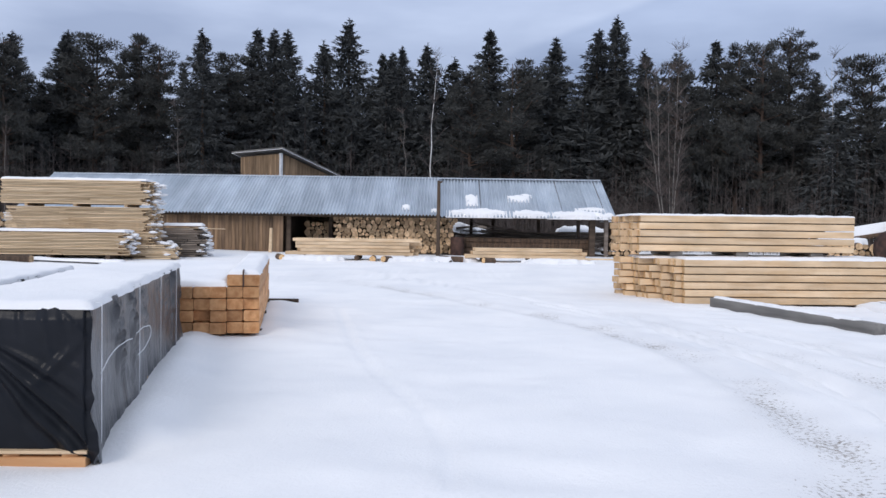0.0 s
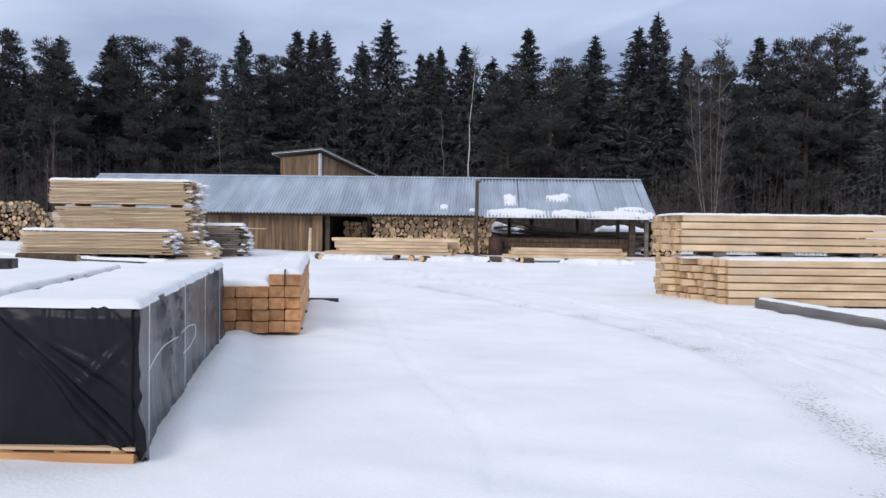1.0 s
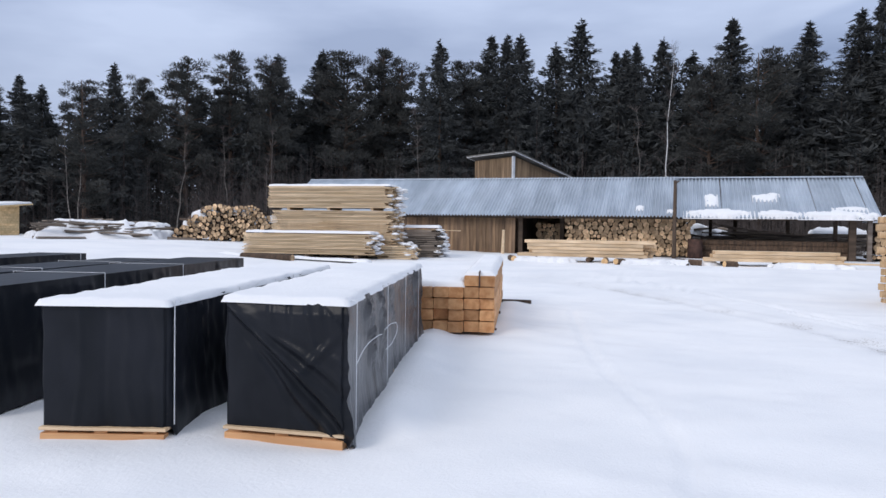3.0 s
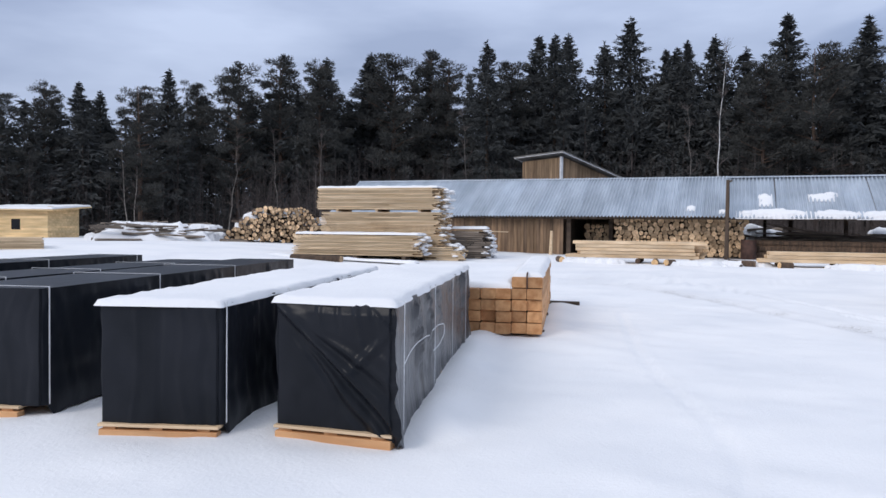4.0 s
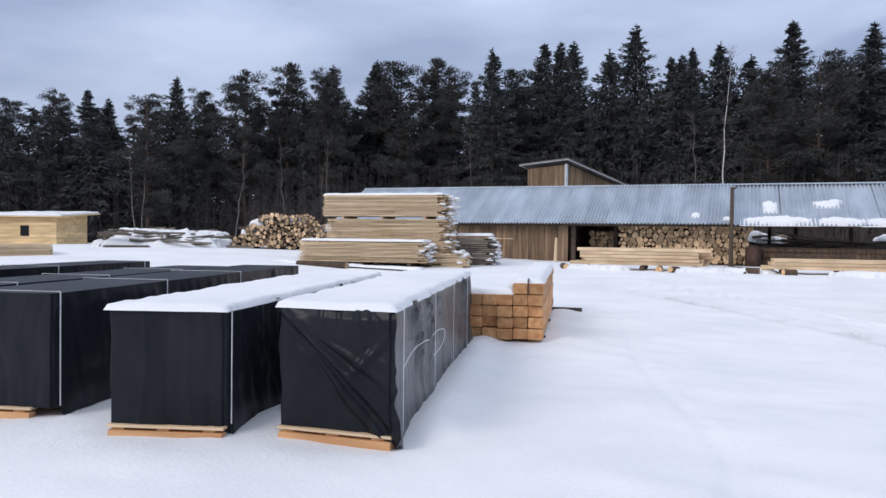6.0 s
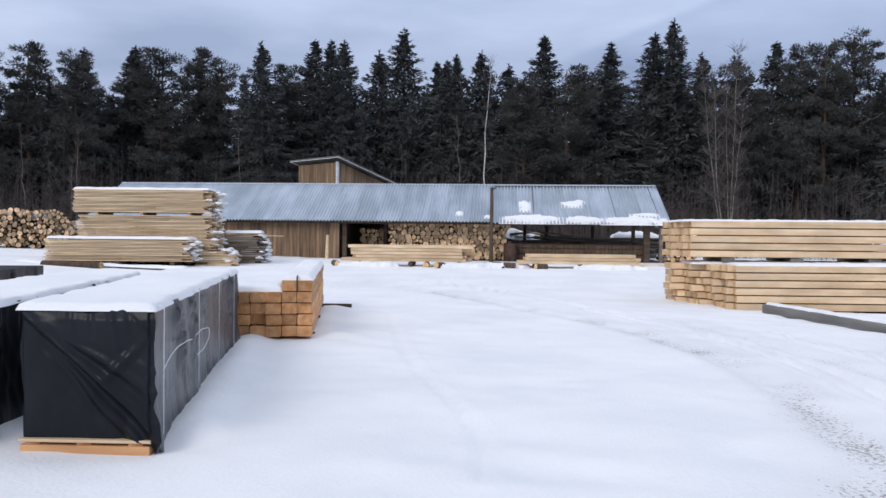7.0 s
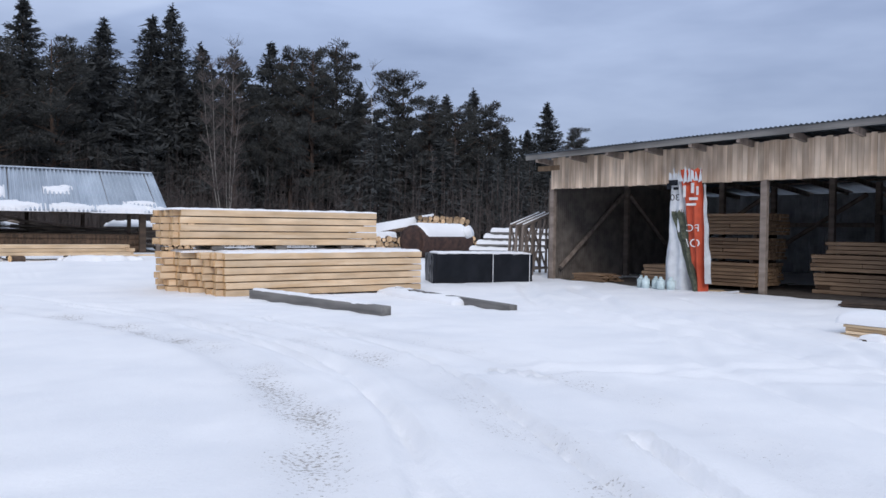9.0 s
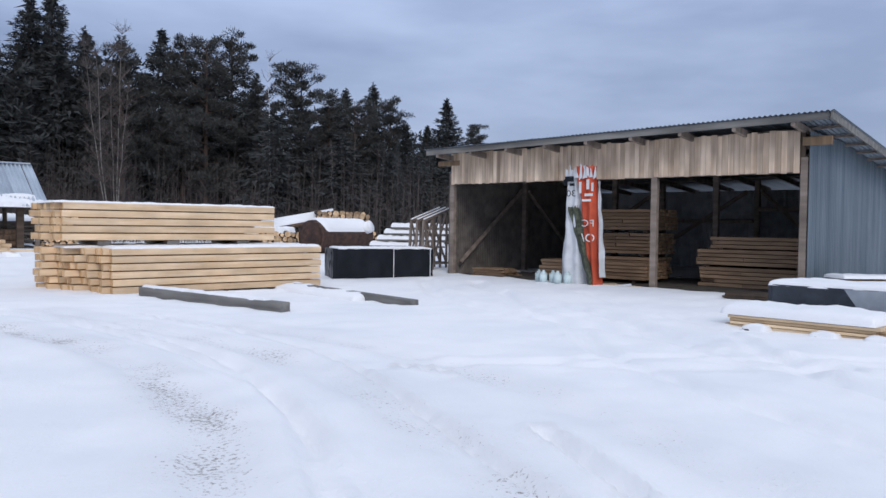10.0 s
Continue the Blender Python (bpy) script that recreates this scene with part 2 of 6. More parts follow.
def snow_material(name, dirty):
    """Fresh snow: cool white, soft sparkle relief; soil shows where the dirt attribute is high."""
    m = bpy.data.materials.new(name)
    m.use_nodes = True
    n, l = m.node_tree.nodes, m.node_tree.links
    b = n["Principled BSDF"]
    b.inputs["Roughness"].default_value = 0.85
    b.inputs["Specular IOR Level"].default_value = 0.2
    tc = n.new("ShaderNodeTexCoord")
    n1 = n.new("ShaderNodeTexNoise")
    n1.inputs["Scale"].default_value = 0.55
    n1.inputs["Detail"].default_value = 8
    l.new(tc.outputs["Object"], n1.inputs["Vector"])
    r1 = n.new("ShaderNodeValToRGB")
    r1.color_ramp.elements[0].position, r1.color_ramp.elements[0].color = 0.3, (0.79, 0.80, 0.825, 1)
    r1.color_ramp.elements[1].position, r1.color_ramp.elements[1].color = 0.6, (0.88, 0.88, 0.89, 1)
    l.new(n1.outputs["Fac"], r1.inputs["Fac"])
    colour = r1.outputs["Color"]
    n2 = n.new("ShaderNodeTexNoise")
    n2.inputs["Scale"].default_value = 26
    n2.inputs["Detail"].default_value = 7
    n2.inputs["Roughness"].default_value = 0.65
    l.new(tc.outputs["Object"], n2.inputs["Vector"])
    if dirty:
        at = n.new("ShaderNodeAttribute")
        at.attribute_name = "dirt"
        thr = n.new("ShaderNodeMath")
        thr.operation = "MULTIPLY_ADD"
        thr.inputs[1].default_value = 0.25
        l.new(at.outputs["Fac"], thr.inputs[0])
        l.new(n2.outputs["Fac"], thr.inputs[2])
        pk = n.new("ShaderNodeMath")
        pk.operation = "MULTIPLY"
        pk.use_clamp = True
        pk.inputs[1].default_value = 0.45
        l.new(at.outputs["Fac"], pk.inputs[0])
        mp_ = n.new("ShaderNodeMix")
        mp_.data_type = "RGBA"
        l.new(pk.outputs[0], mp_.inputs[0])
        l.new(colour, mp_.inputs[6])
        mp_.inputs[7].default_value = (0.66, 0.66, 0.675, 1)
        colour = mp_.outputs[2]
        cut = n.new("ShaderNodeMapRange")
        cut.inputs["From Min"].default_value, cut.inputs["From Max"].default_value = 0.76, 0.88
        l.new(thr.outputs[0], cut.inputs["Value"])
        mx = n.new("ShaderNodeMix")
        mx.data_type = "RGBA"
        l.new(cut.outputs[0], mx.inputs[0])
        l.new(colour, mx.inputs[6])
        mx.inputs[7].default_value = (0.33, 0.30, 0.275, 1)
        colour = mx.outputs[2]
    l.new(colour, b.inputs["Base Color"])
    bp = n.new("ShaderNodeBump")
    bp.inputs["Strength"].default_value = 0.5
    bp.inputs["Distance"].default_value = 0.02
    l.new(n2.outputs["Fac"], bp.inputs["Height"])
    l.new(bp.outputs["Normal"], b.inputs["Normal"])
    return m


M_SNOW = snow_material("snow", False)
M_GROUND = snow_material("yard_snow", True)


# ---- building helpers ----
class MB:
    """Collects vertices and faces for one mesh."""

    def __init__(self):
        self.v, self.f, self.m = [], [], []

    def add(self, verts, faces, mi=0):
        o = len(self.v)
        self.v.extend(verts)
        self.f.extend([tuple(i + o for i in q) for q in faces])
        self.m.extend([mi] * len(faces))
        return self

    def box(self, x0, y0, z0, x1, y1, z1, m=None, mi=0):
        p = [(x, y, z) for z in (z0, z1) for y in (y0, y1) for x in (x0, x1)]
        if m is not None:
            p = [tuple(m @ Vector(q)) for q in p]
        return self.add(p, [(0, 2, 3, 1), (4, 5, 7, 6), (0, 1, 5, 4), (2, 6, 7, 3), (0, 4, 6, 2), (1, 3, 7, 5)], mi)

    def beam(self, x0, x1, w, h, m=None, c=0.012, y=0.0, z=0.0, end=0):
        """A timber along x with worn long edges; end: material index of the two cut ends."""
        a, b = w / 2, h / 2
        ring = [(-a + c, -b), (a - c, -b), (a, -b + c), (a, b - c), (a - c, b), (-a + c, b), (-a, b - c), (-a, -b + c)]
        p = [(x, y + q[0], z + q[1]) for x in (x0, x1) for q in ring]
        if m is not None:
            p = [tuple(m @ Vector(q)) for q in p]
        self.add(p, [(i, (i + 1) % 8, (i + 1) % 8 + 8, i + 8) for i in range(8)])
        o = len(self.v) - 16
        self.f.extend([tuple(o + i for i in range(7, -1, -1)), tuple(o + 8 + i for i in range(8))])
        self.m.extend([end, end])
        return self

    def rod(self, p0, p1, r0, r1, n=8, mi=0, end=None, caps=True):
        p0, p1 = Vector(p0), Vector(p1)
        d = (p1 - p0).normalized()
        a = d.orthogonal().normalized()
        b = d.cross(a)
        vs = [tuple(p + (a * math.cos(t) + b * math.sin(t)) * r) for p, r in ((p0, r0), (p1, r1)) for t in
              [2 * math.pi * k / n for k in range(n)]]
        self.add(vs, [(i, (i + 1) % n, (i + 1) % n + n, i + n) for i in range(n)], mi)
        if caps:
            o = len(self.v) - 2 * n
            self.f.extend([tuple(o + i for i in range(n - 1, -1, -1)), tuple(o + n + i for i in range(n))])
            self.m.extend([mi if end is None else end] * 2)
        return self

    def data(self, name, mats, smooth=False):
        me = bpy.data.meshes.new(name)
        me.from_pydata(self.v, [], self.f)
        for q in mats:
            me.materials.append(q)
        if len(mats) > 1:
            me.polygons.foreach_set("material_index", self.m)
        if smooth:
            me.polygons.foreach_set("use_smooth", [True] * len(me.polygons))
        me.update()
        return me


def mats_of(m):
    return list(m) if isinstance(m, (list, tuple)) else [m]


def part(name, mb, material, parent, label="", smooth=False, at=None):
    ob = new(name, mb.data(name, mats_of(material), smooth) if isinstance(mb, MB) else mb)
    ob.parent = parent
    if at is not None:
        ob.matrix_basis = at
    return tagged(ob, label)


def thing(name, m, label, category, group="", kind=""):
    ob = new(name)
    ob.matrix_basis = m
    ob.empty_display_size = 0.2
    return tagged(ob, label, category, group, kind)


def single(name, mb, material, m, label, category, group="", kind="", smooth=False):
    ob = new(name, mb.data(name, mats_of(material), smooth) if isinstance(mb, MB) else mb)
    ob.matrix_basis = m
    return tagged(ob, label, category, group, kind)


def slope(x, y):
    """Height of the yard: level near the camera, rising gently towards the forest and the far corner."""
    r = np.hypot(x, y)
    u = np.clip((r - 16) / 24, 0, 1)
    w = np.clip((-13 - x) / 13, 0, 1) * np.clip((y - 12) / 14, 0, 1)
    dip = 0.11 * np.exp(-(((x - 11) / 7) ** 2 + ((y - 19.5) / 4.5) ** 2))
    return 0.4 * u * u * (3 - 2 * u) + 0.45 * w * w * (3 - 2 * w) - dip


def gz(x, y):
    return float(slope(np.float64(x), np.float64(y)))


def snow_cap(w, d, t, seed, cell=0.12, edge=0.10, rough=0.02):
    """A soft slab of snow, w by d, with rounded rim and uneven outline; its foot lies at z = 0."""
    def lines(s):
        n = max(2, int((s - 0.2) / cell))
        return [0.0, 0.022, 0.06] + [0.11 + (s - 0.22) * i / n for i in range(n + 1)] + [s - 0.06, s - 0.022, s] if s > 0.5 else [s * i / 8 for i in range(9)]

    xs, ys = lines(w), lines(d)
    nx, ny = len(xs) - 1, len(ys) - 1
    mb = MB()
    vs = []
    for j in range(ny + 1):
        for i in range(nx + 1):
            x, y = xs[i], ys[j]
            e = min(x, w - x, y, d - y)
            k = min(1.0, max(0.0, e / edge))
            h = t * math.sqrt(max(0.0, 1 - (1 - k) ** 2))
            q = noise.noise(Vector((x * 1.7 + seed * 9.1, y * 1.7, seed)))
            q2 = noise.noise(Vector((x * 6 + seed * 3.3, y * 6, seed)))
            wob = 0.03 * noise.noise(Vector((x * 3, y * 3, seed + 5)))
            vs.append((x + (wob if i in (0, nx) else 0), y + (wob if j in (0, ny) else 0), max(-0.012, h * (1 + 0.35 * q) + rough * q2 * k) if k > 0 else -0.012))
    mb.add(vs, [(j * (nx + 1) + i, j * (nx + 1) + i + 1, (j + 1) * (nx + 1) + i + 1, (j + 1) * (nx + 1) + i)
                for j in range(ny) for i in range(nx)])
    return mb


def snow_blob(w, d, t, seed, cell=0.06, sink=0.05):
    """A patch of snow with a free, lobed outline; where it thins out it dips under its support."""
    nx, ny = max(6, int(w / cell)), max(6, int(d / cell))
    vs = []
    for j in range(ny + 1):
        for i in range(nx + 1):
            u, v = 2 * i / nx - 1, 2 * j / ny - 1
            x, y = w * i / nx, d * j / ny
            q = 0.55 * noise.noise(Vector((x * 1.9 + seed * 5.7, y * 2.6, seed))) + 0.3 * noise.noise(Vector((x * 5 + seed, y * 6, seed)))
            k = 0.72 - (abs(u) ** 2 + abs(v) ** 2) + 1.0 * q
            h = t * math.sqrt(min(1.0, k / 0.45)) if k > 0 else -sink
            vs.append((x, y, h * (1 + 0.3 * q) if k > 0 else h))
    return MB().add(vs, [(j * (nx + 1) + i, j * (nx + 1) + i + 1, (j + 1) * (nx + 1) + i + 1, (j + 1) * (nx + 1) + i) for j in range(ny) for i in range(nx)])


def corrugated(w, d, pitch, amp, mb=None):
    """A sheet in the xy plane, ribs along y, wave across x."""
    mb = mb or MB()
    n = max(2, int(w / pitch * 6))
    vs = []
    for y in (0, d):
        for i in range(n + 1):
            x = w * i / n
            vs.append((x, y, amp * math.sin(2 * math.pi * x / pitch)))
    mb.add(vs, [(i, i + 1, n + 2 + i, n + 1 + i) for i in range(n)])
    return mb


# ---- ground ----
def axis(lo, hi, a, b, fine, grow=1.16):
    """Grid lines from lo to hi: fine between a and b, wider and wider outside."""
    mid = list(np.arange(a, b + fine / 2, fine))
    s, p, left = fine, a, []
    while p > lo:
        s *= grow
        p -= s
        left.append(p)
    s, p, right = fine, mid[-1], []
    while p < hi:
        s *= grow
        p += s
        right.append(p)
    return np.array(left[::-1] + mid + right)


def near_line(x, y, pts):
    """Distance of every grid point to a bent line."""
    best = np.full(x.shape, 1e9)
    for (ax, ay), (bx, by) in zip(pts, pts[1:]):
        dx, dy = bx - ax, by - ay
        t = np.clip(((x - ax) * dx + (y - ay) * dy) / (dx * dx + dy * dy), 0, 1)
        best = np.minimum(best, np.hypot(x - ax - t * dx, y - ay - t * dy))
    return best


def bend(pts, n=8):
    """A smooth line through a few points."""
    p = [pts[0]] + list(pts) + [pts[-1]]
    out = []
    for i in range(1, len(p) - 2):
        for k in range(n):
            t = k / n
            out.append(tuple(0.5 * (2 * p[i][c] + (p[i + 1][c] - p[i - 1][c]) * t + (2 * p[i - 1][c] - 5 * p[i][c] + 4 * p[i + 1][c] - p[i + 2][c]) * t * t
                                    + (3 * p[i][c] - p[i - 1][c] - 3 * p[i + 1][c] + p[i + 2][c]) * t ** 3) for c in (0, 1)))
    return out + [pts[-1]]


def value_noise(x, y, s, seed):
    r = np.random.RandomState(seed).rand(256, 256)
    u, v = x / s, y / s
    i, j = np.floor(u).astype(int), np.floor(v).astype(int)
    a, b = u - i, v - j
    a, b = a * a * (3 - 2 * a), b * b * (3 - 2 * b)
    q = lambda p, w: r[p % 256, w % 256]
    return (q(i, j) * (1 - a) + q(i + 1, j) * a) * (1 - b) + (q(i, j + 1) * (1 - a) + q(i + 1, j + 1) * a) * b - 0.5


gx, gy = axis(-700, 700, -9, 14.5, 0.07), axis(-300, 900, 2.2, 19, 0.07)
GX, GY = np.meshgrid(gx, gy)
fine = np.clip((60 - np.hypot(GX, GY)) / 30, 0, 1)
GH = slope(GX, GY) + fine * (0.04 * value_noise(GX, GY, 2.3, 1) + 0.030 * value_noise(GX, GY * 1.6, 0.7, 2) + 0.013 * value_noise(GX, GY, 0.22, 3))
# wind ripples in the open middle of the yard
GH += 0.012 * np.sin((GX * 0.35 + GY * 1.1 + 0.8 * value_noise(GX, GY, 1.5, 7)) * 6.0) * np.clip(value_noise(GX, GY, 2.6, 8) * 3, 0, 1) * fine
DIRT = np.zeros_like(GX)
# wheel ruts: bent lines, half width, depth, soil
ruts = [
    ([(1.2, 1.5), (1.85, 4.3), (2.4, 6.0), (2.65, 8.5), (2.5, 10.5), (1.6, 14), (-1.5, 20), (-5, 24)], 0.2, 0.018, 1.0),
    ([(1.4, 1.5), (2.35, 3.9), (3.15, 6.0), (3.6, 8.3), (3.5, 11.1), (2.6, 15), (0, 21), (-3, 25)], 0.09, 0.03, 0.35),
    ([(2.6, 1.5), (3.2, 3.3), (3.6, 4.35), (4.0, 6.2), (4.2, 8.4), (3.85, 10.9), (3.0, 15)], 0.2, 0.016, 0.85),
    ([(3.5, 2.4), (3.74, 2.8), (4.1, 3.5), (4.32, 4.1)], 0.06, 0.045, 0.2),
    ([(5.0, 7.0), (5.18, 6.35)], 0.05, 0.05, 0.3),
    ([(14, 18.3), (13.2, 17.2), (10.6, 13), (9.75, 10.2), (9.6, 8.8), (9.2, 6.4), (8, 3)], 0.2, 0.035, 0.3),
    ([(14.6, 16.6), (13.8, 15.6), (12, 12), (11, 8.9), (9.8, 7.1), (8.9, 4)], 0.2, 0.035, 0.3),
    ([(5.6, 7), (6.1, 6.5), (8.2, 5.6), (10, 4), (12, 2)], 0.12, 0.012, 0.25),
    ([(-9, 23), (-5.7, 23.9), (-0.2, 26.5), (5.6, 28), (14, 27)], 0.35, 0.05, 0.42),
    ([(-9, 21.4), (-5.7, 22.2), (-0.2, 24.4), (5.6, 25.6), (14, 24.6)], 0.35, 0.05, 0.35),
    ([(4.4, 2.0), (5.0, 4.0), (5.5, 6.5), (5.4, 9.5), (4.6, 13)], 0.2, 0.014, 0.7),
    ([(2.9, 1.6), (3.5, 3.6), (4.0, 5.2), (4.6, 7.4), (4.8, 10), (4.3, 13.5)], 0.05, 0.03, 0.25),
    ([(5.6, 1.5), (6.6, 4.0), (7.6, 6.2), (9.2, 8.2), (11.2, 11.5), (13.2, 14.0)], 0.14, 0.018, 0.2),
    ([(1.9, 1.5), (2.75, 4.6), (3.35, 7.2), (3.1, 12), (1.5, 17)], 0.06, 0.02, 0.2),
    ([(6.5, 1.0), (7.9, 3.2), (9.3, 5.0), (11.2, 6.9), (12.6, 9.6), (14.4, 12.6)], 0.12, 0.015, 0.18),
    ([(-0.42, 4.97), (-0.45, 5.98), (-0.76, 7.3), (-1.27, 9.0), (-1.78, 11.23), (-2.54, 15.53)], 0.06, 0.010, 0.10),
    ([(4.34, 4.2), (4.1, 3.64), (3.86, 3.14), (3.71, 2.79)], 0.06, 0.035, 0.3),
    ([(4.62, 7.12), (6.25, 6.53), (7.45, 5.08), (9.59, 3.83)], 0.16, 0.012, 0.25),
    ([(7.06, 4.95), (6.58, 4.11), (6.34, 3.22), (6.05, 2.4)], 0.12, 0.012, 0.2),
]
for pts, half, depth, soil in ruts:
    d = near_line(GX, GY, bend(pts))
    tread = 1 + 0.5 * value_noise(GX, GY, 0.12, 11)
    GH -= 2.0 * depth * np.exp(-(d / half) ** 4) * tread
    GH += 0.8 * depth * np.exp(-((d - 1.9 * half) / (0.6 * half)) ** 2)
    DIRT = np.maximum(DIRT, soil * np.exp(-(d / (2.3 * half)) ** 2) * np.clip(0.85 + 0.9 * value_noise(GX, GY, 0.5, 33), 0.1, 1.2))
# drifts along the foot of the stacks
for ax, ay, bx, by, w, h in [(-2.72, 5.9, -3.95, 11.0, 0.26, 0.13), (-4.0, 5.7, -5.1, 10.2, 0.22, 0.08), (6.5, 17.2, 10.4, 17.3, 0.35, 0.05), (-7.5, 30.6, 7, 30.6, 0.6, 0.16),
                             (-14, 36.6, -8, 36.9, 0.7, 0.12), (-3.0, 11.6, -4.0, 16.6, 0.3, 0.05), (16.0, 5.5, 11.9, 7.2, 0.5, 0.05)]:
    GH += h * np.exp(-(near_line(GX, GY, [(ax, ay), (bx, by)]) / w) ** 2) * (1 + 0.8 * value_noise(GX, GY, 0.6, 21))
# trodden hollow under the storage shed's roof
lx, ly = (GX - 16) * 0.18 - (GY - 19.6) * 0.984, (GX - 16) * 0.984 + (GY - 19.6) * 0.18
GH -= 0.16 * np.clip((ly + 0.15) / 0.5, 0, 1) * (lx > -0.3) * (lx < 11.0) * (ly < 9.8)
nx, ny = len(gx), len(gy)
verts = np.stack([GX.ravel(), GY.ravel(), GH.ravel()], 1)
ii = (np.arange(ny - 1)[:, None] * nx + np.arange(nx - 1)[None, :]).ravel()
faces = np.stack([ii, ii + 1, ii + nx + 1, ii + nx], 1)
gme = bpy.data.meshes.new("ground")
gme.from_pydata(verts.tolist(), [], faces.tolist())
gme.materials.append(M_GROUND)
gme.polygons.foreach_set("use_smooth", [True] * len(gme.polygons))
gme.attributes.new("dirt", "FLOAT", "POINT").data.foreach_set("value", DIRT.ravel().astype(np.float32))
ground = tagged(new("ground", gme), "snow-covered yard with soiled wheel tracks and footprints", "snow ground", kind="structure")


# ---- timber stacks ----
def timber_stack(name, m, length, w, h, rows, cols, material, ends, label, category, stagger, seed, gap=0.026, skip=()):
    """Squared timbers along local x, columns along local y, each one a piece; stagger(col) shifts the near ends."""
    rng = random.Random(seed)
    ob = thing(name, m, label, category)
    shapes = []
    for k in range(4):
        dl = 0.008 * k
        shapes.append(MB().beam(-0.008 * k, length + dl - 0.04, w - 0.006, h - gap, c=0.008 + 0.002 * k, end=1).data("beam", [material, ends]))
    for r in range(rows):
        for c in range(cols):
            if (r, c) in skip:
                continue
            p = part("beam", rng.choice(shapes), None, ob)
            p.matrix_basis = pose(stagger(r, c) + rng.uniform(-0.01, 0.01) + (rng.uniform(-0.12, 0.1) if c > 1 else 0), w * (c + 0.5) + rng.uniform(-0.006, 0.006), h * (r + 0.5), 0, 0, rng.uniform(-0.12, 0.12))
    return ob


def lying_snow(ob, w, d, t, x, y, z, seed, label=""):
    return part("snow", snow_cap(w, d, t, seed), M_SNOW, ob, label, True, pose(x, y, z))


def bearer(ob, x, y0, y1, z, w=0.12, h=0.1, material=None):
    return part("bearer", MB().beam(0, y1 - y0, w, h), material or M_DARKWOOD, ob, "", False, pose(x, y0, z + h / 2, 0, 0, 90))


group_step = [0.0, -0.16, -0.10, -0.32, -0.26, -0.44, -0.66, -0.60, -0.76, -0.98, -0.92, -1.08]
st = timber_stack("beam_stack", pose(5.02, 17.87, -0.055, 0, -0.3, 0.5), 5.25, 0.2, 0.172, 6, 12, M_LUMBER, M_END,
                  "fresh yellow squared beams stacked on the snow, ends staggered", "lumber stack",
                  lambda r, c: group_step[c] + (0.05 if c and (r * 7 + c * 3) % 4 == 0 else 0), 3)
lying_snow(st, 5.2, 1.0, 0.05, 0.02, 0.02, 1.025, 1)
lying_snow(st, 6.0, 1.3, 0.05, -0.75, 1.05, 1.025, 2)
for bx in (0.7, 2.6, 4.5):
    bearer(st, bx, -0.05, 2.5, -0.10)
up = timber_stack("beam_stack", pose(4.22, 18.85, 1.12, 0, -0.1, 0.5), 5.2, 0.2, 0.176, 5, 9, M_LUMBER, M_END,
                  "fresh yellow squared beams stacked on the lower beam stack", "lumber stack",
                  lambda r, c: -0.022 * c - (0.10 if c % 3 == 1 else 0), 4)
lying_snow(up, 5.4, 1.8, 0.04, -0.2, 0.02, 0.872, 3)
for bx in (0.9, 2.5, 4.3):
    bearer(up, bx, 0.05, 1.75, -0.105, 0.3, 0.105, M_GREY)

ang = math.degrees(math.atan2(6.2, -1.24))
ob = timber_stack("beam_stack", pose(-3.10, 11.25, 0.055, 0, -0.6, ang), 5.4, 0.226, 0.168, 5, 8, M_BEAM, M_BEAMEND,
                  "orange squared pine beams with sawn ends, snow on top", "lumber stack",
                  lambda r, c: 0.03 * ((r + c) % 3), 8, 0.014, skip=[(4, c) for c in range(2, 8)])
lying_snow(ob, 5.35, 1.38, 0.10, 0.04, 0.44, 0.67, 4)
lying_snow(ob, 5.3, 0.47, 0.07, 0.10, -0.01, 0.84, 5)
for bx in (0.5, 2.8, 4.9):
    bearer(ob, bx, -0.02, 1.8, -0.11, 0.14, 0.11, M_DARKWOOD)
part("iron_cramp", MB().rod((0, 0, 0), (0, 0, 0.26), 0.012, 0.012, 6).rod((0, 0, 0.26), (0.12, 0, 0.28), 0.014, 0.01, 6), M_RUST, ob, "", False, pose(0.02, 0.226, 0.62))

# bearers that stick out of the snow beside the stacks
single("bearer_beam", MB().beam(0, 0.95, 0.12, 0.1), M_DARKWOOD, pose(-4.45, 16.3, 0.04, 0, 0, 3), "grey bearer beam sticking out from under the beams", "beam")
b = single("ground_beam", MB().beam(0, 4.8, 0.22, 0.27), M_GREY, pose(5.48, 17.25, 0.03, 0, 0.0, -78), "long grey weathered beam half buried in snow", "beam", "ground beams")
part("snow", snow_cap(4.2, 0.2, 0.05, 31, edge=0.07), M_SNOW, b, "", True, pose(0.1, -0.10, 0.132))
b = single("ground_beam", MB().beam(0, 5.15, 0.2, 0.16), M_GREY, pose(9.18, 17.4, 0.03, 0, 0, -90.7), "long grey weathered beam mostly buried in snow", "beam", "ground beams")
part("snow", snow_cap(3.7, 0.8, 0.15, 32, edge=0.32, rough=0.05), M_SNOW, b, "", True, pose(-0.2, -0.42, -0.075))


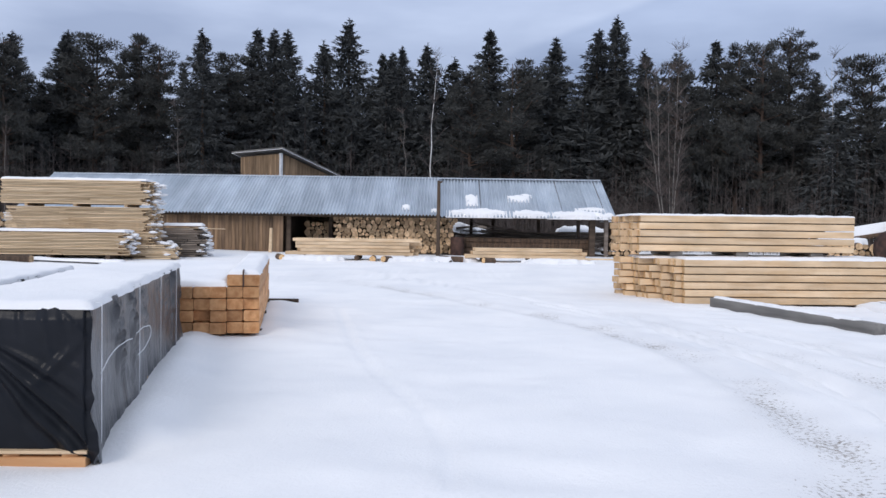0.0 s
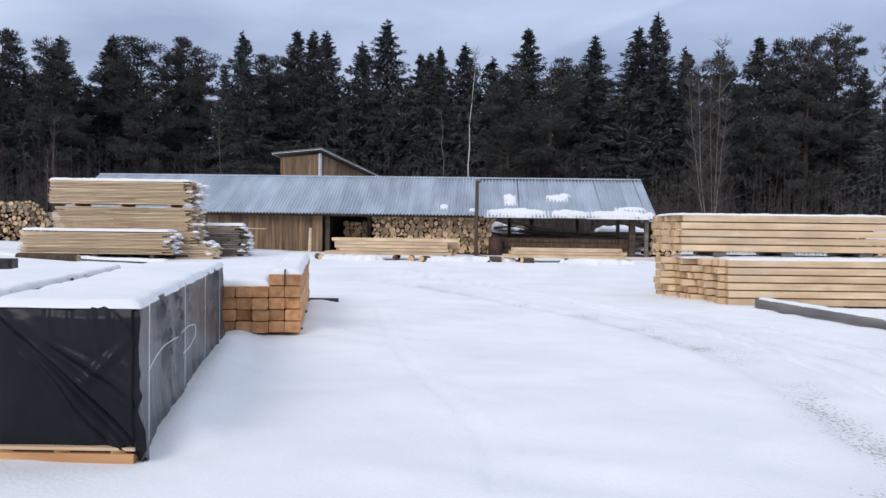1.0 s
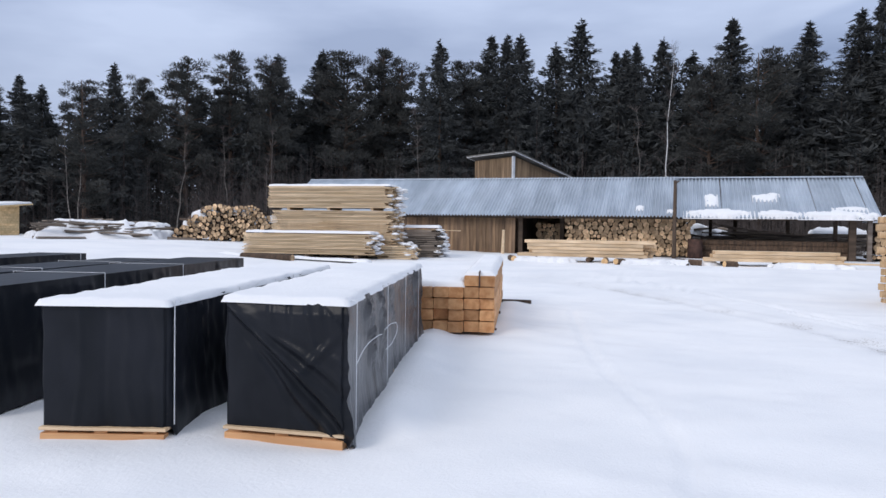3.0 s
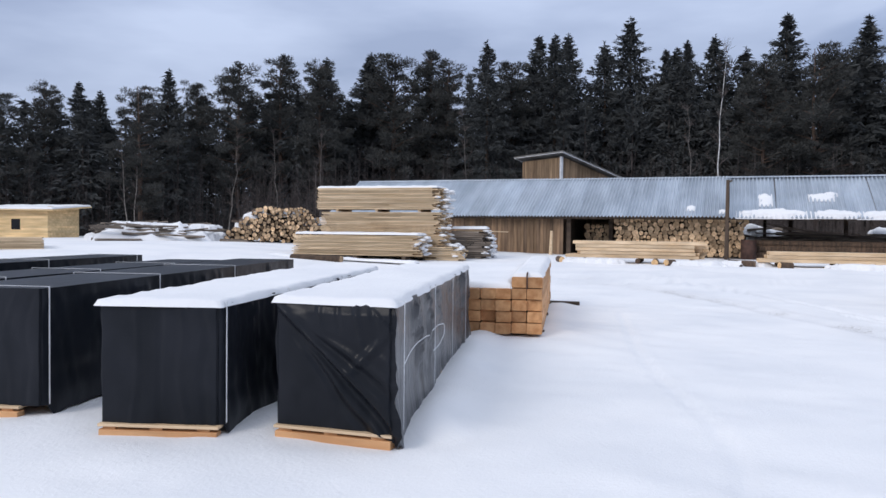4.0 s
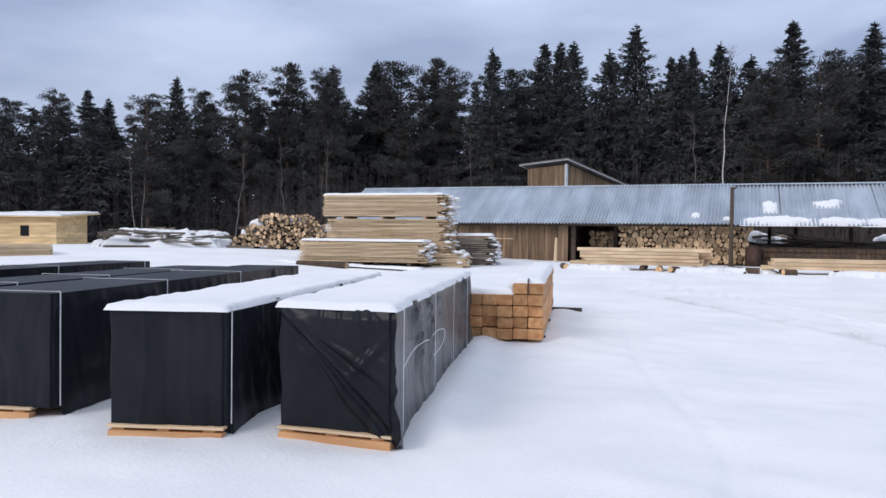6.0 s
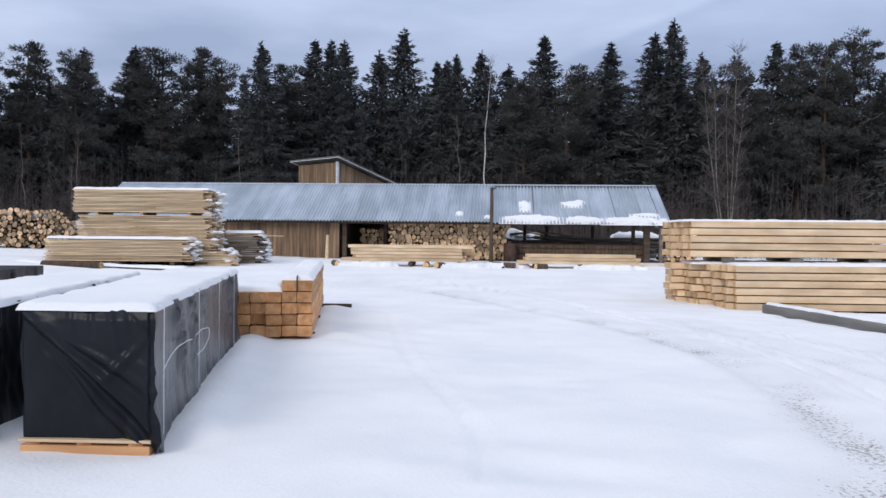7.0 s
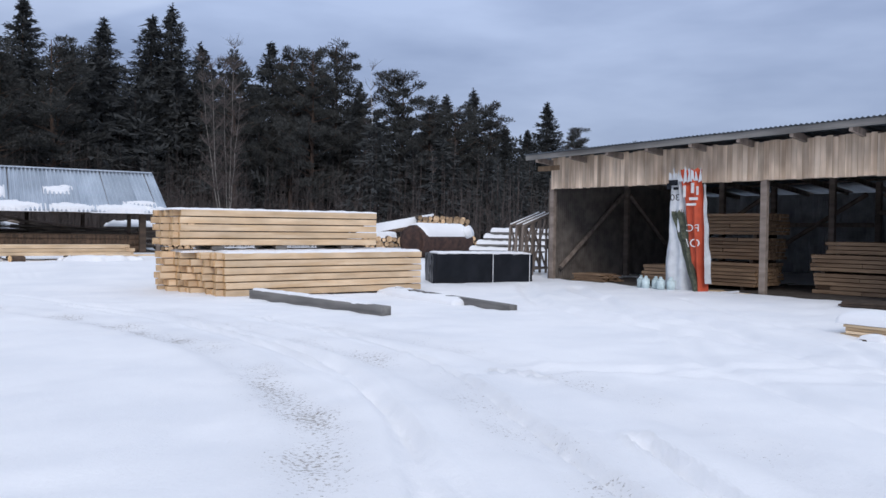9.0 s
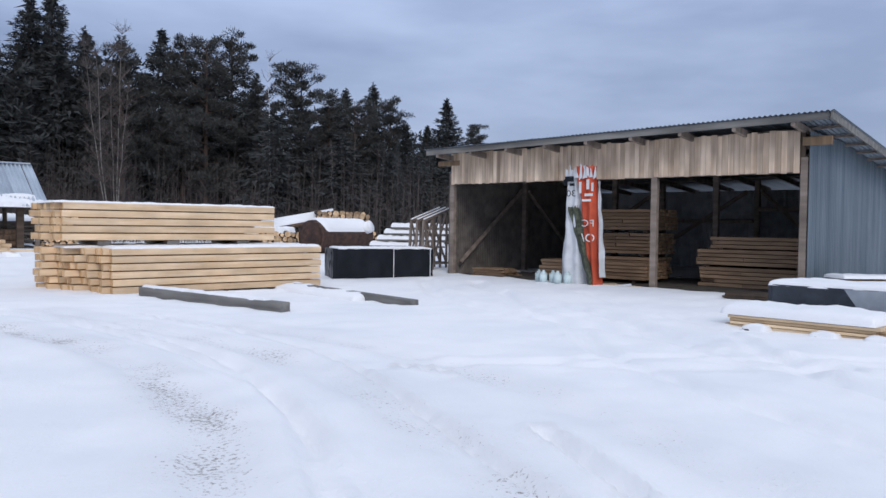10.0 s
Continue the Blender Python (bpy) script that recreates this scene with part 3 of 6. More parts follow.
# ---- film-wrapped bundles on pallets ----
def film_shell(w, l, z0, z1, seed, fold=1.0, shear=0.0, drape=False):
    """A wrapped pack: soft corners, pleats and pulls, a ragged lower hem; drape: a flap pulled across the front to one foot."""
    mb = MB()
    rnd = random.Random(seed * 13)
    hh = z1 - z0
    pulls = [(rnd.uniform(0, l), radians(rnd.uniform(48, 88)), rnd.uniform(0.008, 0.026)) for _ in range(int(l * 5))]
    rays = [(-0.33, 0.012), (-0.2, 0.02), (-0.12, -0.016), (-0.055, 0.026), (0.05, -0.022), (0.1, 0.03), (0.155, -0.02)]

    def ridge(d, half):
        return max(0.0, 1 - abs(d) / half)

    def seg(u, v, a, b):
        """Signed distance to the line from a to b, and how far along."""
        dx, dy = b[0] - a[0], b[1] - a[1]
        n = math.hypot(dx, dy)
        return ((u - a[0]) * dy - (v - a[1]) * dx) / n, ((u - a[0]) * dx + (v - a[1]) * dy) / (n * n)

    def front(x, z, n1, n2):
        u, v = x / w, (z - z0) / hh
        k = 0.020 * n1 + 0.009 * n2
        if drape:
            d, t = seg(u, v, (-0.02, 1.0), (1.0, 0.05))
            d += 0.02 * n1
            under = min(1.0, max(0.0, d / 0.03 + 0.5))
            k += 0.032 * (1 - under) + 0.02 * ridge(d + 0.02, 0.05)
            reach = min(1.0, 3 * max(0.0, t + 0.02))
            th = math.atan2(1.0 - v, u + 0.02) - math.atan2(0.95, 1.02)
            rr = math.hypot(u + 0.02, 1 - v)
            for a_, g in rays:
                k += 1.0 * g * ridge((th - a_ + 0.05 * n1) * rr, 0.05) * reach
            d2, t2 = seg(u, v, (0.99, 0.80), (0.62, 0.44))
            if 0 < t2 < 1:
                k += 0.028 * ridge(d2, 0.05) * math.sin(math.pi * t2) ** 0.5 + 0.018 * min(1.0, max(0.0, d2 / 0.05 + 0.5)) * (1 - t2)
            for c_, g, hi in ((0.38, 0.02, 0.25), (0.55, -0.02, 0.3), (0.72, 0.025, 0.5), (0.84, -0.018, 0.4)):
                k += g * ridge(u - c_ + 0.05 * n1 - 0.1 * (1 - v), 0.035) * max(0.0, 1 - (1 - v) / hi)
        else:
            for c_, g in ((0.3, 0.010), (0.52, -0.012), (0.7, 0.012), (0.86, -0.014)):
                k += fold * g * ridge(u - c_ + 0.12 * n1, 0.045) * (0.4 + 0.6 * abs(v - 0.5))
        return k

    def shape(x, y, z):
        n1 = noise.noise(Vector((x * 2.2 + seed * 7, y * 1.1, z * 2.2)))
        n2 = noise.noise(Vector((x * 6 + seed, y * 4.0, z * 6 + 3)))
        if y < 0.02:
            k = front(x, z, n1, n2)
        else:
            k = 0.012 * n1 + 0.008 * n2
            for y0, a_, g in pulls:
                d_ = (y - y0) * math.sin(a_) - (z1 - z) * math.cos(a_) + 0.03 * n2
                if abs(d_) < 0.04:
                    k += fold * g * ridge(d_, 0.04) * max(0.0, 1 - abs(z1 - z) * 0.6)
            k += fold * 0.005 * math.sin(y * 31 + 4 * n1) * max(0.0, 0.4 + n2)
        k *= min(1.0, 0.15 + (z1 - z) / 0.1)
        cx, cy = (x - w / 2) / (w / 2), (y - l / 2) / (l / 2)
        dx = k * (cx if abs(cx) > 0.98 else 0)
        dy = k * (cy if abs(cy) > 0.98 else 0)
        dz = min(0.004, k * 0.2) if z > z1 - 0.01 else 0
        low = max(0.0, 1 - (z - z0) / (0.25 * hh))
        # the hem hangs lowest along the side and at the pulled corner
        if cx > 0.98 and y > 0.05:
            dz -= low * (0.095 + 0.05 * n1 + 0.03 * n2)
            dx += low * (0.035 + 0.05 * n1)
        elif z < z0 + 0.01:
            dz += 0.02 * n2 - 0.02 * max(0, n1)
        if drape and cx > 0.6 and y < 0.25:
            q = (cx - 0.6) / 0.4 * max(0.0, 1 - y / 0.25)
            dz -= 0.10 * q * q * low
            dy -= 0.05 * q * low
            dx += 0.05 * q * low
        if abs(cx) > 0.93 and abs(cy) > 0.985:
            dx -= 0.02 * cx
            dy -= 0.02 * cy
        return (x + dx, y + dy + shear * (w - x), z + dz)

    def sheet(a, b, c, nu, nv, mi=0):
        vs = []
        for j in range(nv + 1):
            for i in range(nu + 1):
                q = a + (b - a) * (i / nu) + (c - a) * (j / nv)
                vs.append(shape(q.x, q.y, q.z))
        mb.add(vs, [(j * (nu + 1) + i, j * (nu + 1) + i + 1, (j + 1) * (nu + 1) + i + 1, (j + 1) * (nu + 1) + i) for j in range(nv) for i in range(nu)], mi)

    A, B, C, D = Vector((0, 0, z0)), Vector((w, 0, z0)), Vector((w, l, z0)), Vector((0, l, z0))
    U = Vector((0, 0, hh))
    sheet(A, B, A + U, 84, 72)
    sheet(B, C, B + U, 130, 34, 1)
    sheet(C, D, C + U, 12, 12)
    sheet(D, A, D + U, 70, 26)
    sheet(A + U, B + U, D + U, 16, 70)
    return mb


def strap_loop(w, y, z0, z1, over, wd=0.014):
    """A flat band up the side and, where no snow lies, over the top and down again."""
    e, t = 0.016, 0.004
    path = [(w + e, z0), (w + e, z1 + 0.012)] + ([(-e, z1 + 0.014), (-e, z0)] if over else [(w - 0.1, z1 + 0.012)])
    vs = []
    for x, z in path:
        s = 1 if x > w / 2 else -1
        vs += [(x, y, z), (x, y + wd, z), (x + s * t, y + wd, z + t), (x + s * t, y, z + t)]
    fs = [(4 * i + j, 4 * i + (j + 1) % 4, 4 * i + 4 + (j + 1) % 4, 4 * i + 4 + j) for i in range(len(path) - 1) for j in range(4)]
    return MB().add(vs, fs)


def pallet(m, w, seed, shear=0.0, group="pallets"):
    ob = thing("pallet", m, "low pale wooden pallet under a wrapped bundle, snow at its foot", "pallet", group)
    a = -math.degrees(math.atan(shear))
    ln = w / math.cos(radians(a))
    for k in range(3):
        part("top_board", MB().beam(-0.02, ln - 0.02, 0.11, 0.022, c=0.004), M_LUMBER, ob, "", False, pose(0, 0.04 + 0.42 * k + shear * w, 0.112, 0, 0, a))
        part("bottom_board", MB().beam(-0.01, ln - 0.03, 0.09, 0.075, c=0.006), M_BEAM, ob, "", False, pose(0, 0.03 + 0.42 * k + shear * w, 0.042, 0, 0, a))
    for i in range(3):
        x = 0.06 + (w - 0.2) * i / 2
        part("runner", MB().beam(0.0, 0.9, 0.10, 0.02, c=0.003), M_BEAM, ob, "", False, pose(x, shear * (w - x) + 0.01, 0.09, 0, 0, 90))
    return ob


def bundle(x, y, turn, w, l, h, seed, straps, snowy, fold, label, shear=0.0, drape=False, side=None, inset=0.045):
    """Front right foot at (x, y); local x to the right, y away."""
    m = pose(x, y, 0, 0, 0, turn) @ pose(-w, 0, 0)
    ob = thing("wrapped_bundle", m, label, "lumber bundle", "wrapped bundles")
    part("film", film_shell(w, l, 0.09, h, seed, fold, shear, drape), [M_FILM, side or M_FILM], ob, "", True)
    part("lumber_core", MB().box(0.06, 0.06 + max(0, shear * w), 0.14, w - 0.06, l - 0.06, h - 0.06), M_BOARD, ob)
    for s in straps:
        part("strap", strap_loop(w + (0.03 if drape else 0.0), s, 0.10, h, not snowy), M_STRAP, ob, "white packing strap")
    if snowy:
        cap = snow_cap(w + 0.03, l + 0.04, 0.05, seed, edge=0.07)
        cap.v = [(a, b + shear * (w - a), c) for a, b, c in cap.v]
        part("snow", cap, M_SNOW, ob, "", True, pose(-0.015, -0.025, h - 0.010))
    for k, py in enumerate((0.0, l * 0.45, l - 1.15)):
        pallet(m @ pose(inset, py - 0.03, -0.03), w - 0.03, seed + k, shear)
    return ob


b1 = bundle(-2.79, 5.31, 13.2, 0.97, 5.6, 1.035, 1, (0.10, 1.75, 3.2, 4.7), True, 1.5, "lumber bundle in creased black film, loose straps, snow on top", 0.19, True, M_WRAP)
# loose strap ends that stand off the side of the first bundle
for pts in ([(1.01, 0.12, 0.57), (1.04, 0.26, 0.66), (1.07, 0.7, 0.70), (1.05, 1.15, 0.66)], [(1.01, 1.6, 0.64), (1.05, 1.85, 0.67), (1.07, 2.05, 0.60), (1.05, 1.95, 0.50), (1.01, 1.7, 0.44)]):
    cu = bpy.data.curves.new("strap_tail", "CURVE")
    cu.dimensions = "3D"
    cu.bevel_depth = 0.004
    sp = cu.splines.new("BEZIER")
    sp.bezier_points.add(len(pts) - 1)
    for bp_, q in zip(sp.bezier_points, pts):
        bp_.co = q
        bp_.handle_left_type = bp_.handle_right_type = "AUTO"
    cu.materials.append(M_STRAP)
    t_ = new("strap_tail", cu)
    t_.parent = b1
bundle(-4.09, 5.04, 13.0, 0.96, 5.45, 1.0, 2, (0.06, 1.5, 3.4), True, 1.3, "lumber bundle in black film with a white strap, snow on top", -0.05)
bundle(-5.80, 5.0, 13.0, 0.95, 6.4, 1.06, 3, (0.05, 1.9, 3.9), False, 0.7, "lumber bundle in smooth black film tied with white straps, bare top", inset=-0.14)
bundle(-7.8, 5.9, 11.0, 0.95, 5.75, 1.0, 4, (0.5, 2.2, 4.1), False, 0.6, "lumber bundle in smooth black film tied with white straps, bare top")
bundle(-9.95, 6.9, 11.0, 0.95, 5.1, 1.035, 5, (0.6, 2.4, 4.85), False, 0.6, "lumber bundle in smooth black film tied with white straps, bare top")

# wrapped pack beside the open shed
m = pose(11.75, 19.85, -0.06, 0, 0, -17)
ob = thing("wrapped_pack", m, "low pack wrapped in black film with two white straps", "lumber bundle")
part("film", film_shell(3.15, 1.1, 0.0, 0.93, 7, 0.9), [M_FILM, M_FILM], ob, "", True)
part("snow", snow_cap(3.0, 1.1, 0.05, 7), M_SNOW, ob, "", True, pose(0.12, 0, 0.925))
for sx in (1.85, 3.03):
    part("strap", MB().box(sx, -0.045, 0.0, sx + 0.022, -0.038, 0.95), M_STRAP, ob, "white packing strap")


# ---- piles of sawn boards ----
def board_pile(ob, name, length, depth, h, z, t, seed, x0=0.0, ragged=0.25, material=None, label=""):
    """Layers of thin boards; the right ends are ragged, faces uneven."""
    rng = random.Random(seed)
    mb = MB()
    n = int(h / t)
    for k in range(n):
        zz = z + k * t
        y = 0.0
        while y < depth:
            w = rng.uniform(0.12, 0.2)
            a = x0 + rng.uniform(-0.06, 0.06) + (rng.uniform(0, 0.5) if rng.random() < 0.08 else 0)
            e = x0 + length + rng.uniform(-ragged, ragged * 0.6)
            o = rng.uniform(-0.025, 0.02) if y == 0 else 0
            if y == 0 and rng.random() < 0.35:
                c = rng.uniform(0.3, 0.7) * length
                mb.box(a, o, zz, x0 + c, y + w - 0.008, zz + t - (0.018 if t > 0.05 else 0.010))
                mb.box(x0 + c + 0.02, o + rng.uniform(-0.03, 0.03), zz, e, y + w - 0.008, zz + t - (0.018 if t > 0.05 else 0.010))
            else:
                mb.box(a, y + o, zz, e, y + w - 0.008, zz + t - (0.018 if t > 0.05 else 0.010))
            y += w
    return tagged(part(name, mb, material or M_BOARD, ob, label), kind="stuff")


def end_snow(ob, x, depth, z0, z1, seed, count):
    """Clumps of snow lodged between ragged board ends."""
    rng = random.Random(seed)
    mb = MB()
    for _ in range(count):
        r = rng.uniform(0.05, 0.13)
        c = Vector((x + rng.uniform(-0.25, 0.18), rng.uniform(-0.03, depth), rng.uniform(z0, z1)))
        vs, fs = [], []
        for j in range(4):
            for i in range(6):
                th, ph = 2 * math.pi * i / 6, math.pi * (j + 0.5) / 4
                k = rng.uniform(0.75, 1.15)
                vs.append((c.x + 1.7 * r * k * math.cos(th) * math.sin(ph), c.y + r * k * math.sin(th) * math.sin(ph), c.z + 0.5 * r * k * math.cos(ph)))
        for j in range(3):
            for i in range(6):
                fs.append((j * 6 + i, (j + 1) * 6 + i, (j + 1) * 6 + (i + 1) % 6, j * 6 + (i + 1) % 6))
        fs += [(0, 1, 2, 3, 4, 5), (23, 22, 21, 20, 19, 18)]
        mb.add(vs, fs)
    return tagged(part("lodged_snow", mb, M_SNOW, ob, "", True), kind="stuff")


ob = thing("board_stack", pose(-17.2, 29.6, 0.36, 0, 0, 4), "tall stack of thin sawn boards, snow among the ragged ends", "board stack")
board_pile(ob, "lower_tier", 5.3, 1.6, 1.0, 0.0, 0.055, 11, 0.2)
board_pile(ob, "middle_tier", 5.3, 1.6, 0.92, 1.0, 0.054, 12, 0.05)
board_pile(ob, "upper_tier", 5.4, 1.6, 0.92, 2.02, 0.054, 13, -0.1)
for bx in (0.8, 2.6, 4.5):
    bearer(ob, bx, 0.05, 1.5, 1.92, 0.12, 0.1, M_BOARD)
lying_snow(ob, 5.4, 1.6, 0.08, -0.1, 0, 2.93, 6)
end_snow(ob, 5.45, 1.6, 0.1, 2.9, 5, 90)
ob = thing("board_stack", pose(-17.45, 28.2, 0.48, 0, 0, 4), "low stack of thin sawn boards with snow on top", "board stack")
board_pile(ob, "board", 5.5, 1.1, 0.86, 0.0, 0.054, 14, -0.2, 0.3)
lying_snow(ob, 5.4, 1.1, 0.08, -0.1, 0, 0.85, 7)
end_snow(ob, 5.3, 1.1, 0.05, 0.85, 6, 45)
for bx in (0.5, 2.6, 4.7):
    bearer(ob, bx, -0.05, 1.15, -0.16, 0.16, 0.15)
b = single("plank", MB().beam(0, 7.2, 0.26, 0.06), M_GREY, pose(-18.6, 27.5, 0.42, 0, 1.2, -6), "long snow-covered plank lying beside the board stack", "plank")
part("snow", snow_cap(7.2, 0.4, 0.09, 41, edge=0.14), M_SNOW, b, "", True, pose(0, -0.2, 0.02))
single("round_log", MB().rod((0, 0, 0), (2.4, 0, 0), 0.15, 0.14, 10, end=1), [M_BARK, M_LOGEND], pose(-16.9, 26.9, 0.38, 0, 0, -8), "dark log lying under the snowy plank", "log", smooth=False)
ob = thing("slab_stack", pose(-11.75, 31.3, 0.34, 0, 0, 12), "grey weathered slabs and offcuts stacked loosely under snow", "slab stack")
board_pile(ob, "slab", 1.5, 1.4, 1.25, 0.0, 0.09, 15, 0.0, 0.35, M_SLAB)
lying_snow(ob, 1.5, 1.4, 0.10, 0, 0, 1.26, 8)
end_snow(ob, 1.6, 1.4, 0.05, 1.2, 7, 60)
part("long_lath", MB().beam(0, 2.2, 0.05, 0.03), M_BOARD, ob, "", False, pose(0.2, 0.1, 1.18, 0, 1, 0))
ob = thing("slab_stack", pose(-12.3, 29.6, 0.3, 0, 0, 10), "low heap of sawn offcuts covered with snow", "slab stack")
board_pile(ob, "slab", 1.5, 1.0, 0.6, 0.0, 0.07, 16, 0.0, 0.4, M_BOARD)
end_snow(ob, 1.3, 1.0, 0.05, 0.66, 8, 60)


# ---- log piles ----
def log_shapes(length, seed, size=1.0):
    rng = random.Random(seed)
    out = []
    for k in range(6):
        r = (0.085 + 0.02 * k) * size
        mb = MB()
        n = 9
        vs = []
        for x, s in ((0, 1.0), (length, 0.92)):
            for i in range(n):
                t = 2 * math.pi * i / n
                q = r * s * rng.uniform(0.92, 1.06)
                vs.append((x, q * math.cos(t), q * math.sin(t)))
        mb.add(vs, [(i, (i + 1) % n, (i + 1) % n + n, i + n) for i in range(n)])
        mb.f += [tuple(range(n - 1, -1, -1)), tuple(range(n, 2 * n))]
        mb.m += [1, 1]
        out.append((r, mb.data("log", [M_BARK, M_LOGEND])))
    return out


def log_wall(ob, length, height, logs, seed, lean=0.0, mess=0.02, limit=290, step=0.205, skew=3):
    """Round logs end-on, settled row over row; local x along the pile, logs run along local y."""
    rng = random.Random(seed)
    row, z, n = 0, 0.0, 0
    while z < height:
        x = 0.12 + 0.1 * (row % 2) + lean * z
        top = length - lean * z
        rmax = 0.14
        while x < top and n < limit:
            r, me = rng.choice(logs)
            p = part("log", me, None, ob)
            p.matrix_basis = pose(x + r, rng.uniform(-0.1, 0.08) * (3 if skew > 5 else 1), z + 0.13 + rng.uniform(-mess, mess), 0, rng.uniform(-2, 2), 90 + rng.uniform(-skew, skew)) @ pose(0, 0, 0, rng.uniform(0, 360))
            x += 2 * r + rng.uniform(0.0, 0.02)
            n += 1
        z += step
        row += 1
    return ob


logs = log_shapes(1.6, 2, 0.86)
ob = thing("log_pile", pose(-5.95, 37.55, 0.42), "firewood logs with pale sawn ends stacked under the roof", "log pile")
log_wall(ob, 5.9, 1.72, logs, 21, 0.0, 0.04, 298, 0.19, 5)
ob = thing("log_pile", pose(-7.6, 39.0, 0.42), "short row of logs at the dark end of the shed", "log pile")
log_wall(ob, 1.4, 1.3, logs, 27)
ob = thing("log_pile", pose(7.3, 37.6, 0.42), "stack of split logs at the end of the shed under snow", "log pile")
log_wall(ob, 1.5, 1.5, logs, 22, 0.1)
part("snow", snow_cap(1.5, 1.4, 0.12, 22), M_SNOW, ob, "", True, pose(0, 0, 1.65))
ob = thing("log_pile", pose(-25.2, 33.2, 0.80, 0, 0, 32), "sloping heap of cut logs dusted with snow", "log pile")
log_wall(ob, 6.2, 1.7, log_shapes(2.2, 4, 0.66), 23, 1.15, 0.08, 298, 0.145, 16)
for k, (x, y, z, w) in enumerate([(1.9, 0.1, 1.62, 1.7), (2.9, 0.0, 1.55, 1.6), (0.7, 0.1, 0.92, 1.5), (4.0, 0.1, 0.98, 1.6), (1.2, 0.0, 1.30, 1.3)]):
    part("snow", snow_blob(w, 1.7, 0.13, 130 + k, 0.07, 0.25), M_SNOW, ob, "", True, pose(x, y, z, 0, 3 - 4 * k, 0))
ob = thing("log_pile", pose(18.4, 34.6, 0.40, 0, 0, -25), "pile of cut logs behind the tank, snow on top", "log pile")
log_wall(ob, 4.2, 1.75, log_shapes(3.5, 5), 24, 0.5, 0.06, 110)
for k in range(5):
    p = part("log", log_shapes(3.9, 60 + k)[3][1], None, ob, "long log sloping down from the pile")
    p.matrix_basis = pose(-2.2 + 0.1 * k, 0.1 + 0.3 * k, 0.75 + 0.1 * k, 0, -11, 6)
    part("snow", MB().rod((-2.15 + 0.1 * k, 0.1 + 0.3 * k, 0.84 + 0.1 * k), (1.5 + 0.1 * k, 0.48 + 0.3 * k, 1.55 + 0.1 * k), 0.12, 0.1, 8), M_SNOW, ob, "", True)
ob = thing("log_pile", pose(14.6, 31.4, 0.36, 0, 0, -15), "low row of cut logs beside the tank, snow on top", "log pile")
log_wall(ob, 2.0, 0.75, log_shapes(2.5, 6), 25, 0.1, 0.04, 40)
part("snow", snow_blob(2.6, 2.4, 0.25, 25, 0.1, 0.3), M_SNOW, ob, "", True, pose(-0.3, 0.1, 0.85))

# snow-covered heap of slabs near the cabin
ob = thing("slab_heap", pose(-29.6, 30.6, 0.62, 0, 0, 41), "heap of bark slabs buried in snow, ends showing", "slab heap")
rng = random.Random(9)
mb = MB()
for k in range(110):
    a = rng.uniform(-28, 28)
    mm = pose(rng.uniform(-1.0, 3.6), rng.uniform(-1.2, 2.6), rng.uniform(0.05, 1.08), rng.uniform(-8, 8), rng.uniform(-6, 6), a)
    mb.beam(0, rng.uniform(1.2, 2.6), rng.uniform(0.1, 0.24), rng.uniform(0.05, 0.12), mm)
part("slab", mb, M_SLAB, ob)
part("snow_mound", snow_cap(5.6, 4.0, 0.95, 57, 0.12, 1.7, 0.1), M_SNOW, ob, "", True, pose(-0.8, -1.4, 0.02))
for k, (x, y, z, w, d) in enumerate([(-0.4, -0.3, 1.0, 4.6, 2.6), (2.9, -1.1, 0.55, 2.8, 2.2), (-1.4, -1.1, 0.4, 3.8, 2.0), (0.8, -0.6, 0.8, 3.0, 2.0), (3.4, 0.2, 0.9, 2.2, 2.0)]):
    part("snow", snow_blob(w, d, 0.2, 50 + k, 0.08, 0.3), M_SNOW, ob, "", True, pose(x, y, z, 0, 2))
ob = thing("slab_stack", pose(-28.6, 28.6, 0.62, 0, 0, 41), "small stack of grey slabs standing in the snow", "slab stack")
board_pile(ob, "slab", 2.0, 0.9, 0.42, 0.0, 0.07, 17, 0, 0.2, M_SLAB)
for k, (x, y) in enumerate([(-25.0, 33.2), (-29.5, 29.3), (-26.6, 31.6)]):
    single("slab", MB().beam(0, 1.4, 0.25, 0.14), M_SLAB, pose(x, y, gz(x, y) + 0.06, 0, 2, 25 + 40 * k), "loose slab lying in the snow", "slab", "loose slabs")


# ---- long wood shed ----
def roof_sheets(ob, x0, x1, a, b, sheet=1.1, pitch=0.165, amp=0.048, material=None):
    """Sheets side by side between the eave point a and the ridge point b (each y, z)."""
    run, rise = b[0] - a[0], b[1] - a[1]
    d = math.hypot(run, rise)
    tilt = math.degrees(math.atan2(rise, run))
    n = max(1, round((x1 - x0) / sheet))
    w = (x1 - x0) / n
    pitch = w / round(w / pitch)
    me = corrugated(w + 0.03, d, pitch, amp).data("roof_sheet", [material or M_ZINC], True)
    for k in range(n):
        p = part("roof_sheet", me, None, ob)
        p.matrix_basis = pose(x0 + w * k, a[0], a[1] + 0.003 * (k % 2), tilt, 0, 0)


